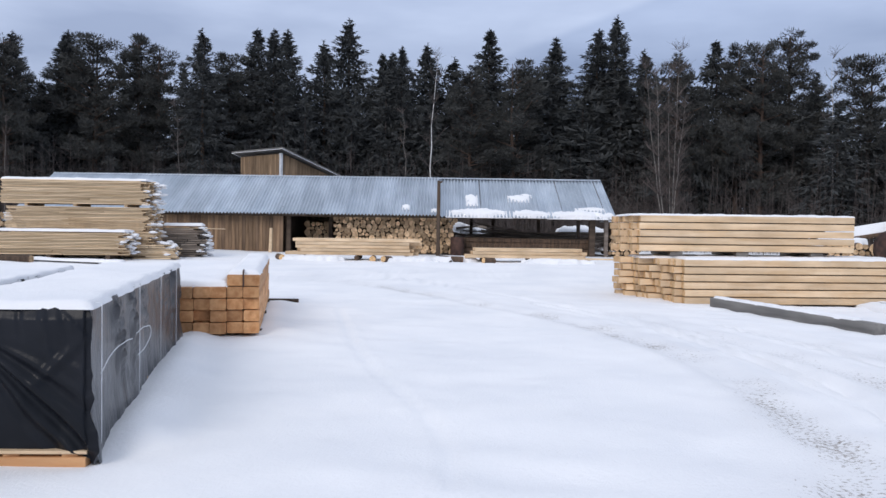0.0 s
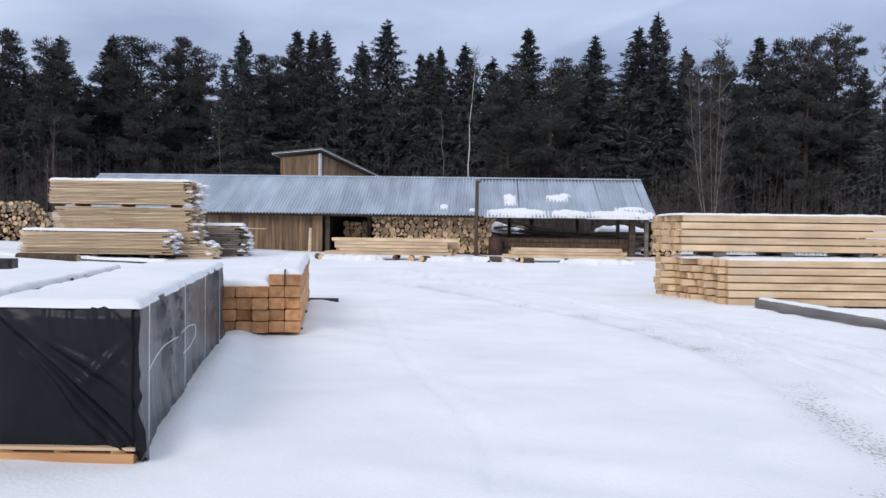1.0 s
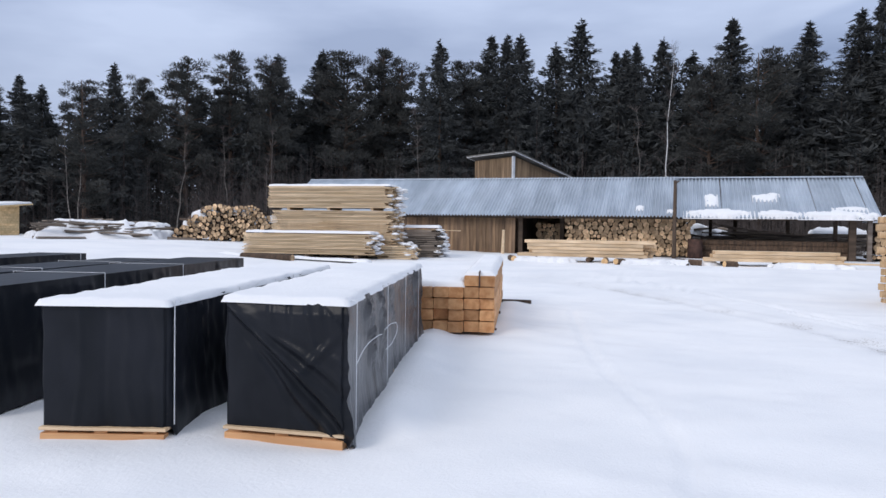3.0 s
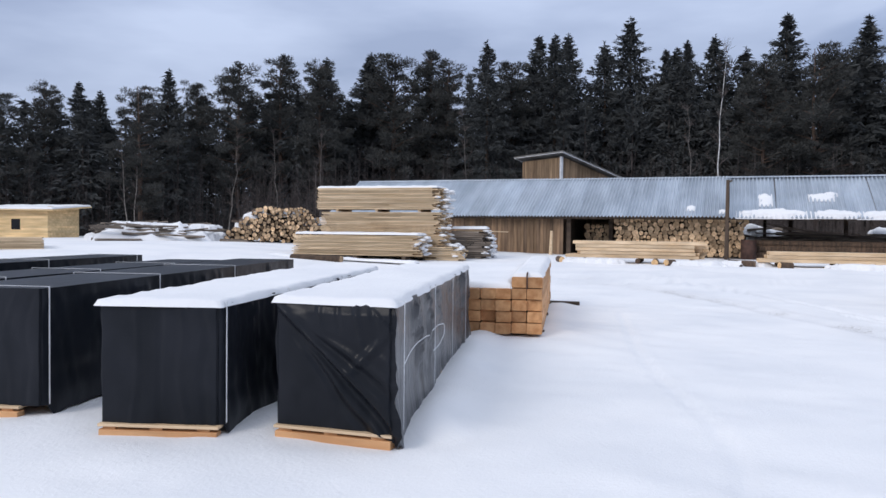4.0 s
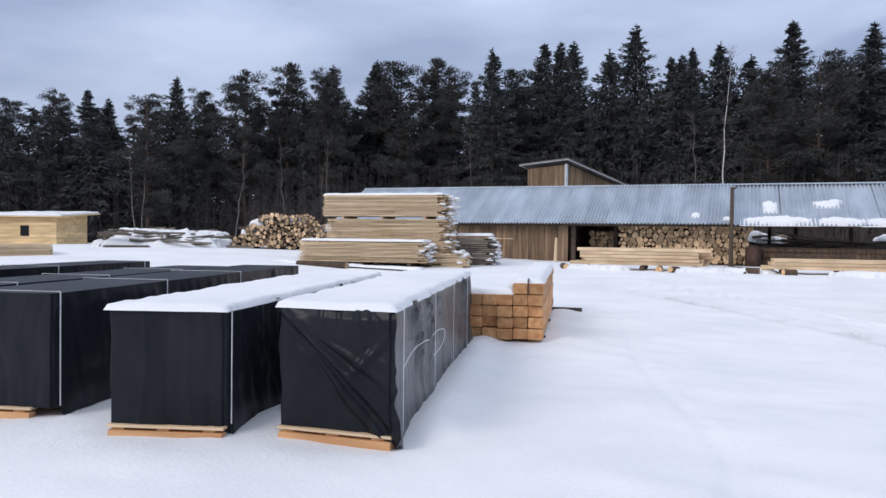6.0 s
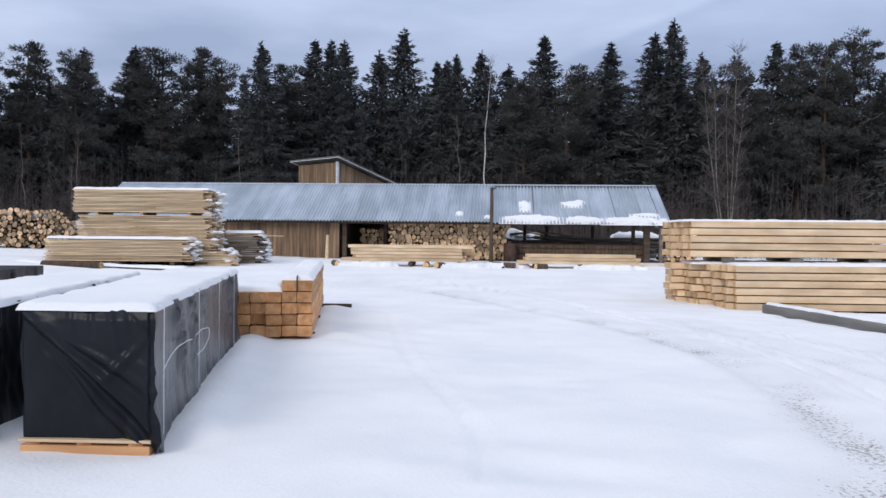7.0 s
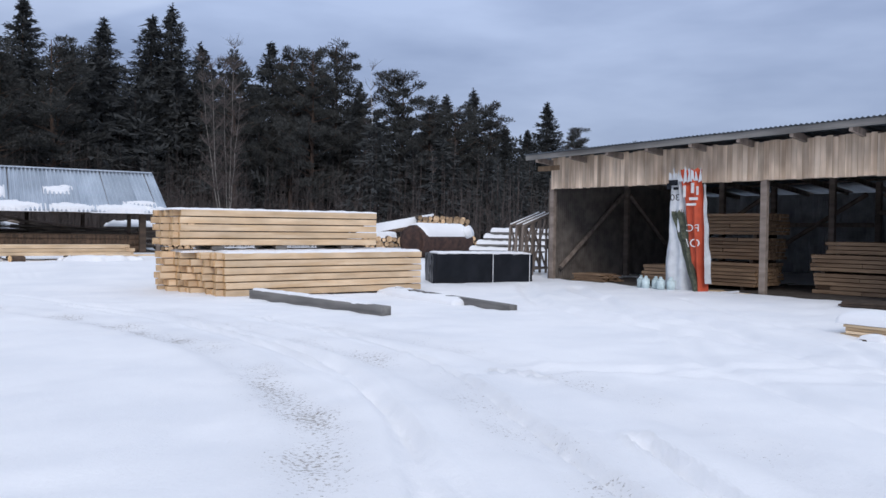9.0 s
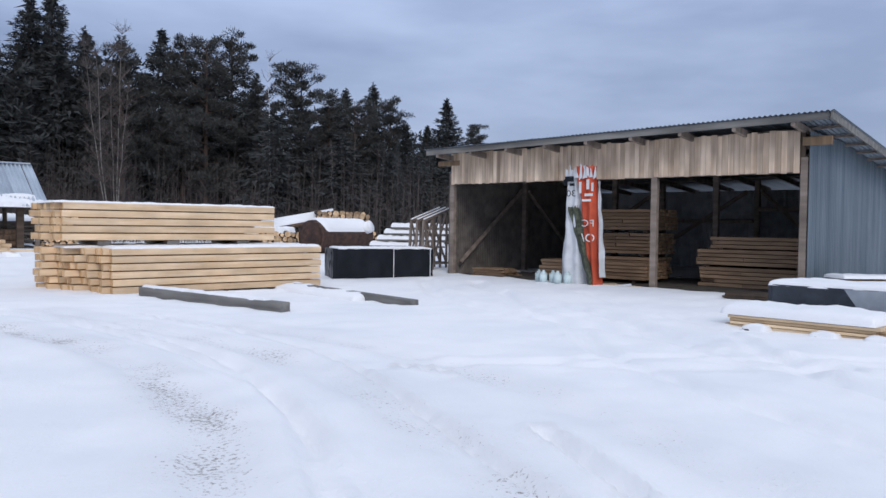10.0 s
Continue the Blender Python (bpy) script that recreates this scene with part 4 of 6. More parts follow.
EY, EZ, RY, RZ = 36.6, 2.28, 40.2, 4.22
XL, XM, XR = -20.6, -0.72, 7.5
wood_shed = thing("wood_shed", pose(0, 0, 0), "long low wood shed with corrugated metal roof and open bays", "shed")
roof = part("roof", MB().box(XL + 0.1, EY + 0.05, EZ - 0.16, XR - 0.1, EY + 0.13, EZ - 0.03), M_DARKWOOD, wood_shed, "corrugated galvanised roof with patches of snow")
roof_sheets(roof, XL, XM, (EY - 0.25, EZ - 0.04), (RY, RZ + 0.03))
roof_sheets(roof, XM + 0.02, XR, (EY - 0.28, EZ - 0.09), (RY, RZ - 0.03))
roof_sheets(roof, XL, XR, (43.8, EZ + 0.1), (RY + 0.01, RZ - 0.02), 4.0)
part("ridge_cap", MB().box(XL, RY - 0.12, RZ - 0.03, XR, RY + 0.14, RZ + 0.035), M_ZINC, roof)
for k in range(15):
    x = XL + 0.4 + (XR - XL - 0.8) * k / 14
    for (ya, za), (yb, zb) in (((EY - 0.1, EZ - 0.10), (RY, RZ - 0.12)), ((RY, RZ - 0.12), (43.6, EZ))):
        part("rafter", MB().rod((x, ya, za), (x, yb, zb), 0.06, 0.06, 6), M_DARKWOOD, roof)
tilt = math.degrees(math.atan2(RZ - EZ, RY - EY))
for k, (x, up_, w, d) in enumerate([(-0.4, -0.05, 3.1, 0.8), (2.6, -0.02, 2.0, 0.7), (4.3, -0.08, 2.9, 0.8), (6.7, -0.02, 0.8, 0.45), (2.6, 1.7, 1.1, 0.8), (5.7, 0.75, 1.5, 0.4), (0.5, 1.2, 0.7, 1.3),
                                    (-1.2, 0.35, 0.5, 0.4), (-2.5, 0.6, 0.4, 0.5), (3.2, 2.2, 0.6, 0.4)]):
    p = part("roof_snow", snow_blob(w, d, 0.13 if up_ < 0.2 else 0.045, 60 + k), M_SNOW, roof, "", True)
    y0, z0, y1, z1 = (EY - 0.28, EZ - 0.09, RY, RZ - 0.03) if x > XM else (EY - 0.25, EZ - 0.04, RY, RZ + 0.03)
    p.matrix_basis = pose(x, y0, z0, math.degrees(math.atan2(z1 - z0, y1 - y0)), 0, 0) @ pose(0, up_, 0.03)
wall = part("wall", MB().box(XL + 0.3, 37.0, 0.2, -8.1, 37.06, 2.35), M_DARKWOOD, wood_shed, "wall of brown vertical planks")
rng = random.Random(4)
x, k = -8.12, 0
shapes = [MB().beam(0, 2.0 + 0.02 * q, 0.155, 0.03, c=0.004).data("plank", [mat("brown_plank_%d" % q, (0.13 + 0.03 * q, 0.085 + 0.018 * q, 0.055 + 0.008 * q), (0.25 + 0.04 * q, 0.165 + 0.025 * q, 0.105 + 0.012 * q), 6, ALONG_X, 0.85, rnd=0.28)]) for q in range(3)]
while x > XL + 0.3:
    p = part("plank", rng.choice(shapes), None, wall)
    p.matrix_basis = pose(x - 0.08, 36.975 + rng.uniform(-0.008, 0.008), 0.28 + rng.uniform(-0.02, 0.02), 0, -90, 0) @ pose(0, 0, 0, 90)
    x -= 0.163
part("end_wall", MB().box(XL + 0.3, 37.0, 0.2, XL + 0.36, 43.3, 2.6), M_OLDWOOD, wood_shed)
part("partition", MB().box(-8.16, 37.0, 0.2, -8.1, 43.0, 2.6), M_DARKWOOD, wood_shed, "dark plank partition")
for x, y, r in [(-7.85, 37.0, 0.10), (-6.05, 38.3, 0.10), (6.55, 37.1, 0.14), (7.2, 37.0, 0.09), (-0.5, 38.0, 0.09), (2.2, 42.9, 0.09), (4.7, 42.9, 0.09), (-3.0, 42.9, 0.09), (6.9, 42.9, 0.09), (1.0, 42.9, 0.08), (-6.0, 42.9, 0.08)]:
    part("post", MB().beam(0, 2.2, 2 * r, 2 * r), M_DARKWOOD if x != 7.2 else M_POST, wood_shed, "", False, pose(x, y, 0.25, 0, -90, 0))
part("pole", MB().rod((0, 0, 0), (0, 0, 3.55), 0.10, 0.07, 9).rod((-0.05, 0, 3.4), (0.17, 0, 3.52), 0.04, 0.035, 6), M_DARKWOOD, wood_shed, "grey-brown pole standing in front of the roof", False, pose(-0.76, 36.2, 0.3))
part("back_wall", MB().box(XL + 0.4, 43.2, 0.3, -0.2, 43.26, 2.3), M_OLDWOOD, wood_shed, "plank back wall")
part("low_wall", MB().rod((0, 0, 0), (6.4, 0, 0), 0.17, 0.16, 9).rod((0, 0.05, 0.3), (6.4, 0.05, 0.28), 0.16, 0.17, 9).rod((0, 0.05, 0.56), (6.3, 0.05, 0.52), 0.13, 0.14, 9), M_BARK, wood_shed, "dark horizontal logs closing the bay", False, pose(0.3, 37.6, 0.55))
# a dark box by the bay, given the shape of a round drum
part("barrel", MB().rod((0, 0, 0), (0, 0, 0.9), 0.33, 0.33, 14), M_RUST, wood_shed, "dark box built as a round steel drum", True, pose(0.15, 37.0, 0.35))
# sticks and slabs under snow in the open bay
ob = thing("slab_heap", pose(0.6, 39.2, 0.45), "heap of long sticks and slabs under a sloping cover of snow", "slab heap")
rng = random.Random(12)
mb = MB()
for k in range(70):
    mb.rod((rng.uniform(-0.2, 2.5), rng.uniform(-0.4, 1.4), rng.uniform(0.5, 1.15)), (rng.uniform(3.4, 5.8), rng.uniform(-0.4, 1.2), rng.uniform(0.5, 1.0)), rng.uniform(0.02, 0.05), 0.02, 5)
for k in range(5):
    mb.rod((0.2 + 0.3 * k, -0.2, 1.6 - 0.1 * k), (2.2 + 0.7 * k, 0, 0.95 + 0.12 * (k % 2)), 0.025, 0.015, 5)
part("stick", mb, M_SLAB, ob)
ob = thing("slab_heap", pose(0.0, 44.4, 0.42), "heap of split wood behind the shed under thick sloping snow", "slab heap")
mb = MB()
for k in range(60):
    u = rng.random()
    mb.beam(0, rng.uniform(0.7, 1.3), 0.2, 0.12, pose(2.6 * u - 0.3, rng.uniform(0, 1.2), (1.55 - 0.75 * u) * rng.random(), 0, rng.uniform(-10, 20), rng.uniform(-30, 30)))
part("slab", mb, M_SLAB, ob)
for k, (x, z, w) in enumerate([(-0.5, 1.5, 1.7), (0.4, 1.25, 1.8), (1.3, 0.95, 1.7), (0.0, 0.9, 2.2)]):
    part("snow", snow_blob(w, 1.5, 0.3, 171 + k, 0.08, 0.3), M_SNOW, ob, "", True, pose(x, -0.1, z, 0, 14, 0))
ob = thing("slab_heap", pose(6.3, 44.4, 0.42), "slabs heaped behind the shed under snow", "slab heap")
mb = MB()
for k in range(40):
    mb.beam(0, rng.uniform(1, 2.4), 0.2, 0.08, pose(rng.uniform(-0.4, 0.8), rng.uniform(0, 1.5), rng.uniform(0.1, 1.2), 0, rng.uniform(-8, 8), rng.uniform(-20, 20)))
part("slab", mb, M_SLAB, ob)
part("snow", snow_cap(2.6, 1.6, 0.3, 72, edge=0.5, rough=0.12), M_SNOW, ob, "", True, pose(-0.2, 0, 1.15))
single("dirt_floor", MB().box(XL + 0.4, 37.1, -0.2, XR, 43.2, 0.425), M_DIRT, pose(0, 0, 0), "bare dark dirt floor of the wood shed", "floor", kind="structure")
single("white_pole", MB().rod((0, 0, 0), (0.03, 0, 1.15), 0.09, 0.07, 8), M_LUMBER, pose(-8.55, 36.2, 0.4), "short pale post standing in the snow by the shed", "post")

# sawn timber lying in front of the wood shed
def plank_pack(x, y, z, l, rows, seed, label, turn=0.0, depth=1.1):
    rng = random.Random(seed)
    ob = thing("plank_pack", pose(x, y, z, 0, 0, turn), label, "lumber stack", "lumber in front of the shed")
    for r in range(rows):
        a = 0.0 if r > 0 else -0.35
        for c in range(5):
            part("plank", MB().beam(a + rng.uniform(-0.05, 0.1) * (1 + r), l + rng.uniform(-0.25, 0.05) * (1 + 0.5 * r), depth / 5 - 0.01, 0.125, c=0.006, end=1), [M_LUMBER, M_END], ob, "", False, pose(0, depth / 5 * (c + 0.5), 0.135 * r + 0.07, 0, 0, rng.uniform(-0.4, 0.4)))
    for bx in (0.4, l / 2, l - 0.5):
        part("bearer", MB().rod((0, 0, 0), (0, depth + 0.3, 0), 0.1, 0.1, 8), M_BARK, ob, "", False, pose(bx, -0.15, -0.09))
    return ob


plank_pack(-6.45, 31.3, 0.50, 4.95, 5, 31, "fresh pale planks piled on round bearers before the wood shed")
plank_pack(0.75, 31.3, 0.46, 4.6, 3, 32, "low pile of fresh pale planks on bearers before the wood shed", 2)
single("long_plank", MB().beam(0, 3.2, 0.2, 0.06), M_LUMBER, pose(4.2, 31.0, 0.50, 0, 0.6, 3), "pale plank sticking out of the pile", "plank")
for k, (x, y) in enumerate([(-3.3, 30.8), (-6.9, 30.9), (-0.2, 31.4), (0.3, 31.2), (1.5, 30.7), (-2.6, 30.9)]):
    single("stump", MB().rod((0, 0, 0), (0, 0.5, 0.03), 0.13, 0.12, 9, end=1), [M_BARK, M_END], pose(x, y, gz(x, y) + 0.1, 0, 0, 30 * k), "dark log stump half buried in the snow bank", "log", "stumps")
for k, (x, y, w) in enumerate([(-7.2, 30.5, 3.0), (-3.0, 30.4, 2.6), (-1.3, 31.0, 2.4), (2.2, 30.4, 3.5)]):
    single("snow_bank", snow_blob(w, 1.2, 0.24, 80 + k, 0.08, 0.12), M_SNOW, pose(x, y, gz(x, y + 0.5) - 0.04), "low lumpy bank of cleared snow", "snow bank", "snow banks", smooth=True)

# ---- tall hut behind the shed ----
ob = thing("plank_hut", pose(-9.95, 45.0, 0.12, 0, 0, 50), "tall weathered plank hut with a single-pitch snowy roof", "hut")
mb = MB()
for k in range(26):
    a = -0.15 * k
    mb.box(0.0, -a, 0.3, 0.04, -a + 0.142, 5.72)
tagged(part("wall", mb, M_OLDWOOD, ob), kind="stuff")
mb = MB()
for k in range(28):
    x = 0.15 * k
    mb.box(x, 0.0, 0.3, x + 0.142, 0.04, 5.75 - 0.29 * x)
tagged(part("wall", mb, M_OLDWOOD, ob), kind="stuff")
part("far_wall", MB().box(4.2, 0, 0.3, 4.24, 3.9, 4.5).box(0, 3.9, 0.3, 4.2, 3.94, 4.5), M_OLDWOOD, ob)
part("roof", MB().box(-0.35, -0.5, 0.03, 5.0, 4.4, 0.09), M_GREY, ob, "", False, pose(0, 0, 5.86, 0, 16.2, 0))
part("snow", snow_cap(5.34, 4.9, 0.12, 91), M_SNOW, ob, "", True, pose(-0.33, -0.48, 5.86, 0, 16.2, 0) @ pose(0, 0, 0.09))
part("corner_post", MB().box(-0.06, -0.06, 0.3, 0.08, 0.08, 5.75), M_STRAP, ob, "white corner board")

# ---- small new cabin ----
ob = thing("cabin", pose(-37.25, 33.8, 0.55, 0, 0, 13), "small new yellow pine cabin with a square window and snowy roof", "cabin")
mb = MB()
for k in range(13):
    z = 0.14 * k
    for x0, x1 in ((-4.2, -2.35), (-1.65, 0.0)) if 5 <= k <= 9 else ((-4.2, 0.0),):
        mb.box(x0, 0.0, z, x1, 0.05, z + 0.134)
part("front_wall", mb, M_HUT, ob)
mb = MB()
for k in range(15):
    z = 0.14 * k
    mb.box(-0.05, 0.05, z, 0.0, 3.0, z + 0.134)
part("side_wall", mb, M_HUT, ob)
part("back_wall", MB().box(-4.2, 2.95, 0, -0.05, 3.0, 2.1).box(-4.2, 0.05, 0, -4.15, 2.95, 2.0), M_HUT, ob)
part("roof", MB().box(-4.6, -0.35, 0, 0.55, 3.5, 0.07), M_HUT, ob, "", False, pose(0, 0, 1.86, 4, 0, 0))
part("snow", snow_cap(5.1, 3.8, 0.10, 92), M_SNOW, ob, "", True, pose(-4.6, -0.33, 1.86, 4, 0, 0) @ pose(0, 0, 0.07))
win = part("window", MB().box(-2.35, 0.0, 0.68, -2.29, 0.07, 1.42).box(-1.71, 0.0, 0.68, -1.65, 0.07, 1.42).box(-2.29, 0.0, 0.68, -1.71, 0.07, 0.74).box(-2.29, 0.0, 1.36, -1.71, 0.07, 1.42), M_HUT, ob)
part("pane", MB().box(-2.29, 0.04, 0.74, -1.71, 0.05, 1.36), M_FILM, win, "dark glass pane")
ob = thing("plank_pack", pose(-27.2, 19.9, 0.66, 0, 0, 48), "low pale lumber stack near the cabin", "lumber stack")
board_pile(ob, "board", 3.3, 1.2, 0.48, 0, 0.05, 35, 0, 0.1)
ob = thing("board_stack", pose(-40.2, 26.4, 0.85, 0, 0, 40), "tall stack of pale boards beside the cabin", "board stack")
board_pile(ob, "board", 3.6, 1.4, 2.3, 0, 0.06, 36, 0, 0.15)
lying_snow(ob, 3.6, 1.4, 0.1, 0, 0, 2.3, 37)

# ---- open storage shed ----
SL, SD = 10.83, 9.6
storage = thing("storage_shed", pose(16.0, 19.6, 0.0, 0, 0, math.degrees(math.atan2(-0.984, 0.18))), "open-fronted storage shed with plank header, timber posts and corrugated walls", "shed")


def roof_z(y, x=0.0):
    return 4.02 + 0.017 * x - 0.082 * (y + 0.85)


roof = part("roof", MB().box(-0.4, -0.8, 0, SL + 0.72, -0.76, 0.16), M_GREY, storage, "corrugated metal roof on rafters, falling to the back", False, pose(0, 0, 3.84, 0, -0.97, 0))
tl = math.degrees(math.atan2(-0.082, 1))
n = 11
me = corrugated((SL + 1.25) / n + 0.03, SD + 5.9, 0.12, 0.016).data("roof_sheet", [M_ZINCOLD], True)
for k in range(n):
    x = -0.45 + (SL + 1.25) * k / n
    part("roof_sheet", me, None, roof, "", False, pose(0, 0, 3.84, 0, -0.97, 0).inverted() @ pose(x, -0.87, roof_z(-0.87, x) + 0.003 * (k % 2), tl, -0.97, 0))
for k in range(9):
    x = 0.05 + (SL - 0.1) * k / 8
    part("rafter", MB().beam(0, SD + 1.2, 0.09, 0.17), M_POST, storage, "", False, pose(x, -0.78, roof_z(-0.78, x) - 0.18, tl, 0, 0) @ pose(0, 0, 0, 0, 0, 90))
for k in range(8):
    y = -0.6 + 1.2 * k
    part("purlin", MB().box(-0.4, y, 0, SL + 0.74, y + 0.1, 0.06), M_POST, storage, "", False, pose(0, 0, roof_z(y) - 0.085, 0, -0.97, 0))
part("barge_board", MB().box(SL + 0.75, -0.85, -0.17, SL + 0.79, SD + 5.0, 0.0, pose(0, 0, roof_z(0, SL) - 0.0, tl, 0, 0)), M_GREY, storage, "grey barge board")
for k, (x, y) in enumerate([(0.0, 0.0), (7.05, 0.0), (SL - 0.02, 0.0), (0.05, 4.0), (3.6, 4.2), (SL - 0.1, 4.0), (7.05, 4.2), (3.6, 7.8), (7.05, 7.8), (0.05, 7.8), (9.2, 7.8), (SL - 0.1, 7.8)]):
    part("post", MB().beam(0, 3.5, 0.17, 0.17, c=0.015), M_POST, storage, "", False, pose(x, y + 0.1, -0.2, 0, -90, 0))
part("lintel", MB().beam(0, SL, 0.14, 0.2), M_POST, storage, "", False, pose(0, 0.12, 3.04))
part("side_bracket", MB().beam(0, 0.62, 0.14, 0.2), M_OLDWOOD, storage, "", False, pose(SL - 0.04, 0.0, 3.66))
part("side_bracket", MB().beam(0, 0.9, 0.12, 0.16), M_OLDWOOD, storage, "", False, pose(-0.55, 0.02, 3.62))
header = part("header", MB().box(0, 0.02, 2.95, SL, 0.05, 3.88), M_DARKWOOD, storage, "header of pale vertical boards stained by water")
rng = random.Random(77)
shapes = [MB().beam(0, 0.98 + 0.015 * q, 0.137, 0.024, c=0.004).data("board", [M_HEADER]) for q in range(3)]
nb = int(SL / 0.141)
for k in range(nb):
    p = part("board", rng.choice(shapes), None, header)
    p.matrix_basis = pose(0.07 + 0.141 * k, 0.0 + rng.uniform(-0.006, 0.004), 2.94 + rng.uniform(-0.015, 0.015), 0, -90, 0) @ pose(0, 0, 0, 90)
me = corrugated(4.8, 3.9, 0.15, 0.022).data("wall_sheet", [M_WALLSHEET], True)
for k in range(3):
    part("wall_sheet", me, None, storage, "", False, pose(SL + 0.1, 0.0 + 4.8 * k, 0.0, 90, 0, 90))
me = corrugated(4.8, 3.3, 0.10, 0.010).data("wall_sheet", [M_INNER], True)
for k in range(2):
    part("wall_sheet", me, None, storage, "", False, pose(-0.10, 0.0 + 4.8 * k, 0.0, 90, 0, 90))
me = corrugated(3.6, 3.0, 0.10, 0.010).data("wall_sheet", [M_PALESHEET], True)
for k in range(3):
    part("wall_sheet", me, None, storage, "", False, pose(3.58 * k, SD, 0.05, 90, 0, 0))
for a, b in (((0.1, 0.4, 0.4), (0.1, 3.8, 2.9)), ((0.1, 7.6, 0.4), (0.1, 4.2, 2.9)), ((7.3, 7.6, 2.9), (9.1, 7.6, 1.2)), ((10.55, 7.6, 2.9), (9.3, 7.6, 1.2)), ((3.8, 7.6, 1.0), (6.8, 7.6, 2.9)), ((0.2, 7.6, 0.8), (3.4, 7.6, 2.9)), ((7.1, 7.65, 2.3), (10.6, 7.65, 2.3)), ((0.1, 7.65, 1.9), (7.0, 7.65, 1.9))):
    part("brace", MB().rod(a, b, 0.075, 0.075, 6), M_POST, storage)
single("shed_floor", MB().box(-0.1, -0.25, -0.35, SL + 0.05, SD, 0.0), M_DIRT, pose(16.0, 19.6, 0.0, 0, 0, math.degrees(math.atan2(-0.984, 0.18))), "bare frozen dirt floor inside the storage shed", "floor", kind="structure")
SM = pose(16.0, 19.6, 0.01, 0, 0, math.degrees(math.atan2(-0.984, 0.18)))


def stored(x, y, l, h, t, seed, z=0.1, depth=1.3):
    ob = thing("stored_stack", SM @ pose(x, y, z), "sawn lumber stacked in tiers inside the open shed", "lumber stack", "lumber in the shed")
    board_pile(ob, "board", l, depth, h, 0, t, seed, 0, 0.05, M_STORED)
    for bx in (0.3, l - 0.4):
        bearer(ob, bx, 0.02, depth, -0.1, 0.1, 0.1)
    return ob


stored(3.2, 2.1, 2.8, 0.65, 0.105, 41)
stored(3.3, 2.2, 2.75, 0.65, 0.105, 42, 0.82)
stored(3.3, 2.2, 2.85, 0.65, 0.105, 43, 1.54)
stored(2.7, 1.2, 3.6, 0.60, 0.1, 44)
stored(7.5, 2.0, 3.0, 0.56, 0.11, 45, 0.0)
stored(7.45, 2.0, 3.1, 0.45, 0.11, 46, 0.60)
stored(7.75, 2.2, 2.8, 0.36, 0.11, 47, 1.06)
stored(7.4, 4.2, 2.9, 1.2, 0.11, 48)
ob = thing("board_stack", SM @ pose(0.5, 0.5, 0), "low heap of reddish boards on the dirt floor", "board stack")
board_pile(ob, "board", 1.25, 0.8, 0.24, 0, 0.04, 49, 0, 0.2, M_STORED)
for k in range(7):
    single("offcut", MB().beam(0, 0.6 + 0.2 * (k % 3), 0.12, 0.05), M_BOARD, SM @ pose(4.4 + 0.42 * k, -0.35 + 0.2 * (k % 2), 0.02, 0, 2, -30 + 37 * k), "loose board offcut at the shed's threshold", "board", "offcuts")

# ---- banner ----
BM = SM @ pose(4.70, -0.55, -0.06) @ Matrix.Diagonal((1.28, 1.0, 1.03, 1.0))
ob = thing("banner", BM, "torn red and white advertising banner hanging in folds from the header", "banner")


def cloth(x0, x1, x2, x3, z0, z1, seed, deep=0.05):
    """A hanging sheet: top from x0 to x1 at z1, foot from x2 to x3 at z0, gathered in folds."""
    mb = MB()
    nu, nv = 22, 40
    vs = []
    for j in range(nv + 1):
        v = j / nv
        for i in range(nu + 1):
            u = i / nu
            a, b = x2 + (x0 - x2) * v, x3 + (x1 - x3) * v
            zz = z0 + (z1 - z0) * v
            if j == nv:
                zz += 0.12 * noise.noise(Vector((u * 9, seed, 2.0)))
            y = deep * math.sin(u * 13 + 2.0 * v + seed) + 0.05 * noise.noise(Vector((u * 3, v * 5, seed))) - 0.25 * (1 - v) * math.sin(u * 3.1)
            vs.append((a + (b - a) * u + 0.03 * noise.noise(Vector((v * 6, seed, u))), y, zz))
    mb.add(vs, [(j * (nu + 1) + i, j * (nu + 1) + i + 1, (j + 1) * (nu + 1) + i + 1, (j + 1) * (nu + 1) + i) for j in range(nv) for i in range(nu)])
    return mb


part("white_cloth", cloth(0.05, 0.34, -0.12, 0.62, 0.10, 3.12, 1), M_CLOTHW, ob, "white cloth with dark print", True)
part("red_cloth", cloth(0.30, 0.80, 0.66, 0.96, 0.08, 3.22, 2), M_CLOTHR, ob, "red cloth with white lettering", True, pose(0, -0.07, 0))
part("dark_cloth", cloth(0.12, 0.40, 0.66, 0.92, 0.08, 2.15, 3, 0.03), M_CLOTHG, ob, "dark printed strip", True, pose(0, -0.13, 0))
part("white_hem", cloth(0.80, 0.86, 0.95, 1.04, 0.3, 2.8, 4, 0.02), M_CLOTHW, ob, "", True, pose(0, -0.05, 0))
mb = MB()
for i in range(9):
    x = 0.08 + 0.085 * i
    t = 0.10 + 0.16 * ((i * 5) % 7) / 7
    mb.add([(x - 0.04, 0, -0.05 - 0.5 * t), (x + 0.045, 0, -0.1), (x + 0.03 - 0.05 * (i % 2), -0.02, t), (x - 0.02 + 0.03 * (i % 3), -0.04, t + 0.05)], [(0, 1, 2, 3)])
part("torn_top", mb, M_CLOTHW, ob, "torn white top edge", False, pose(0, -0.14, 3.02))


def lettering(text, size, m, material, parent):
    cu = bpy.data.curves.new("lettering", "FONT")
    cu.body = text
    cu.size = size
    cu.extrude = 0.002
    cu.materials.append(material)
    t = new("lettering", cu)
    t.parent = parent
    t.matrix_basis = m
    return t


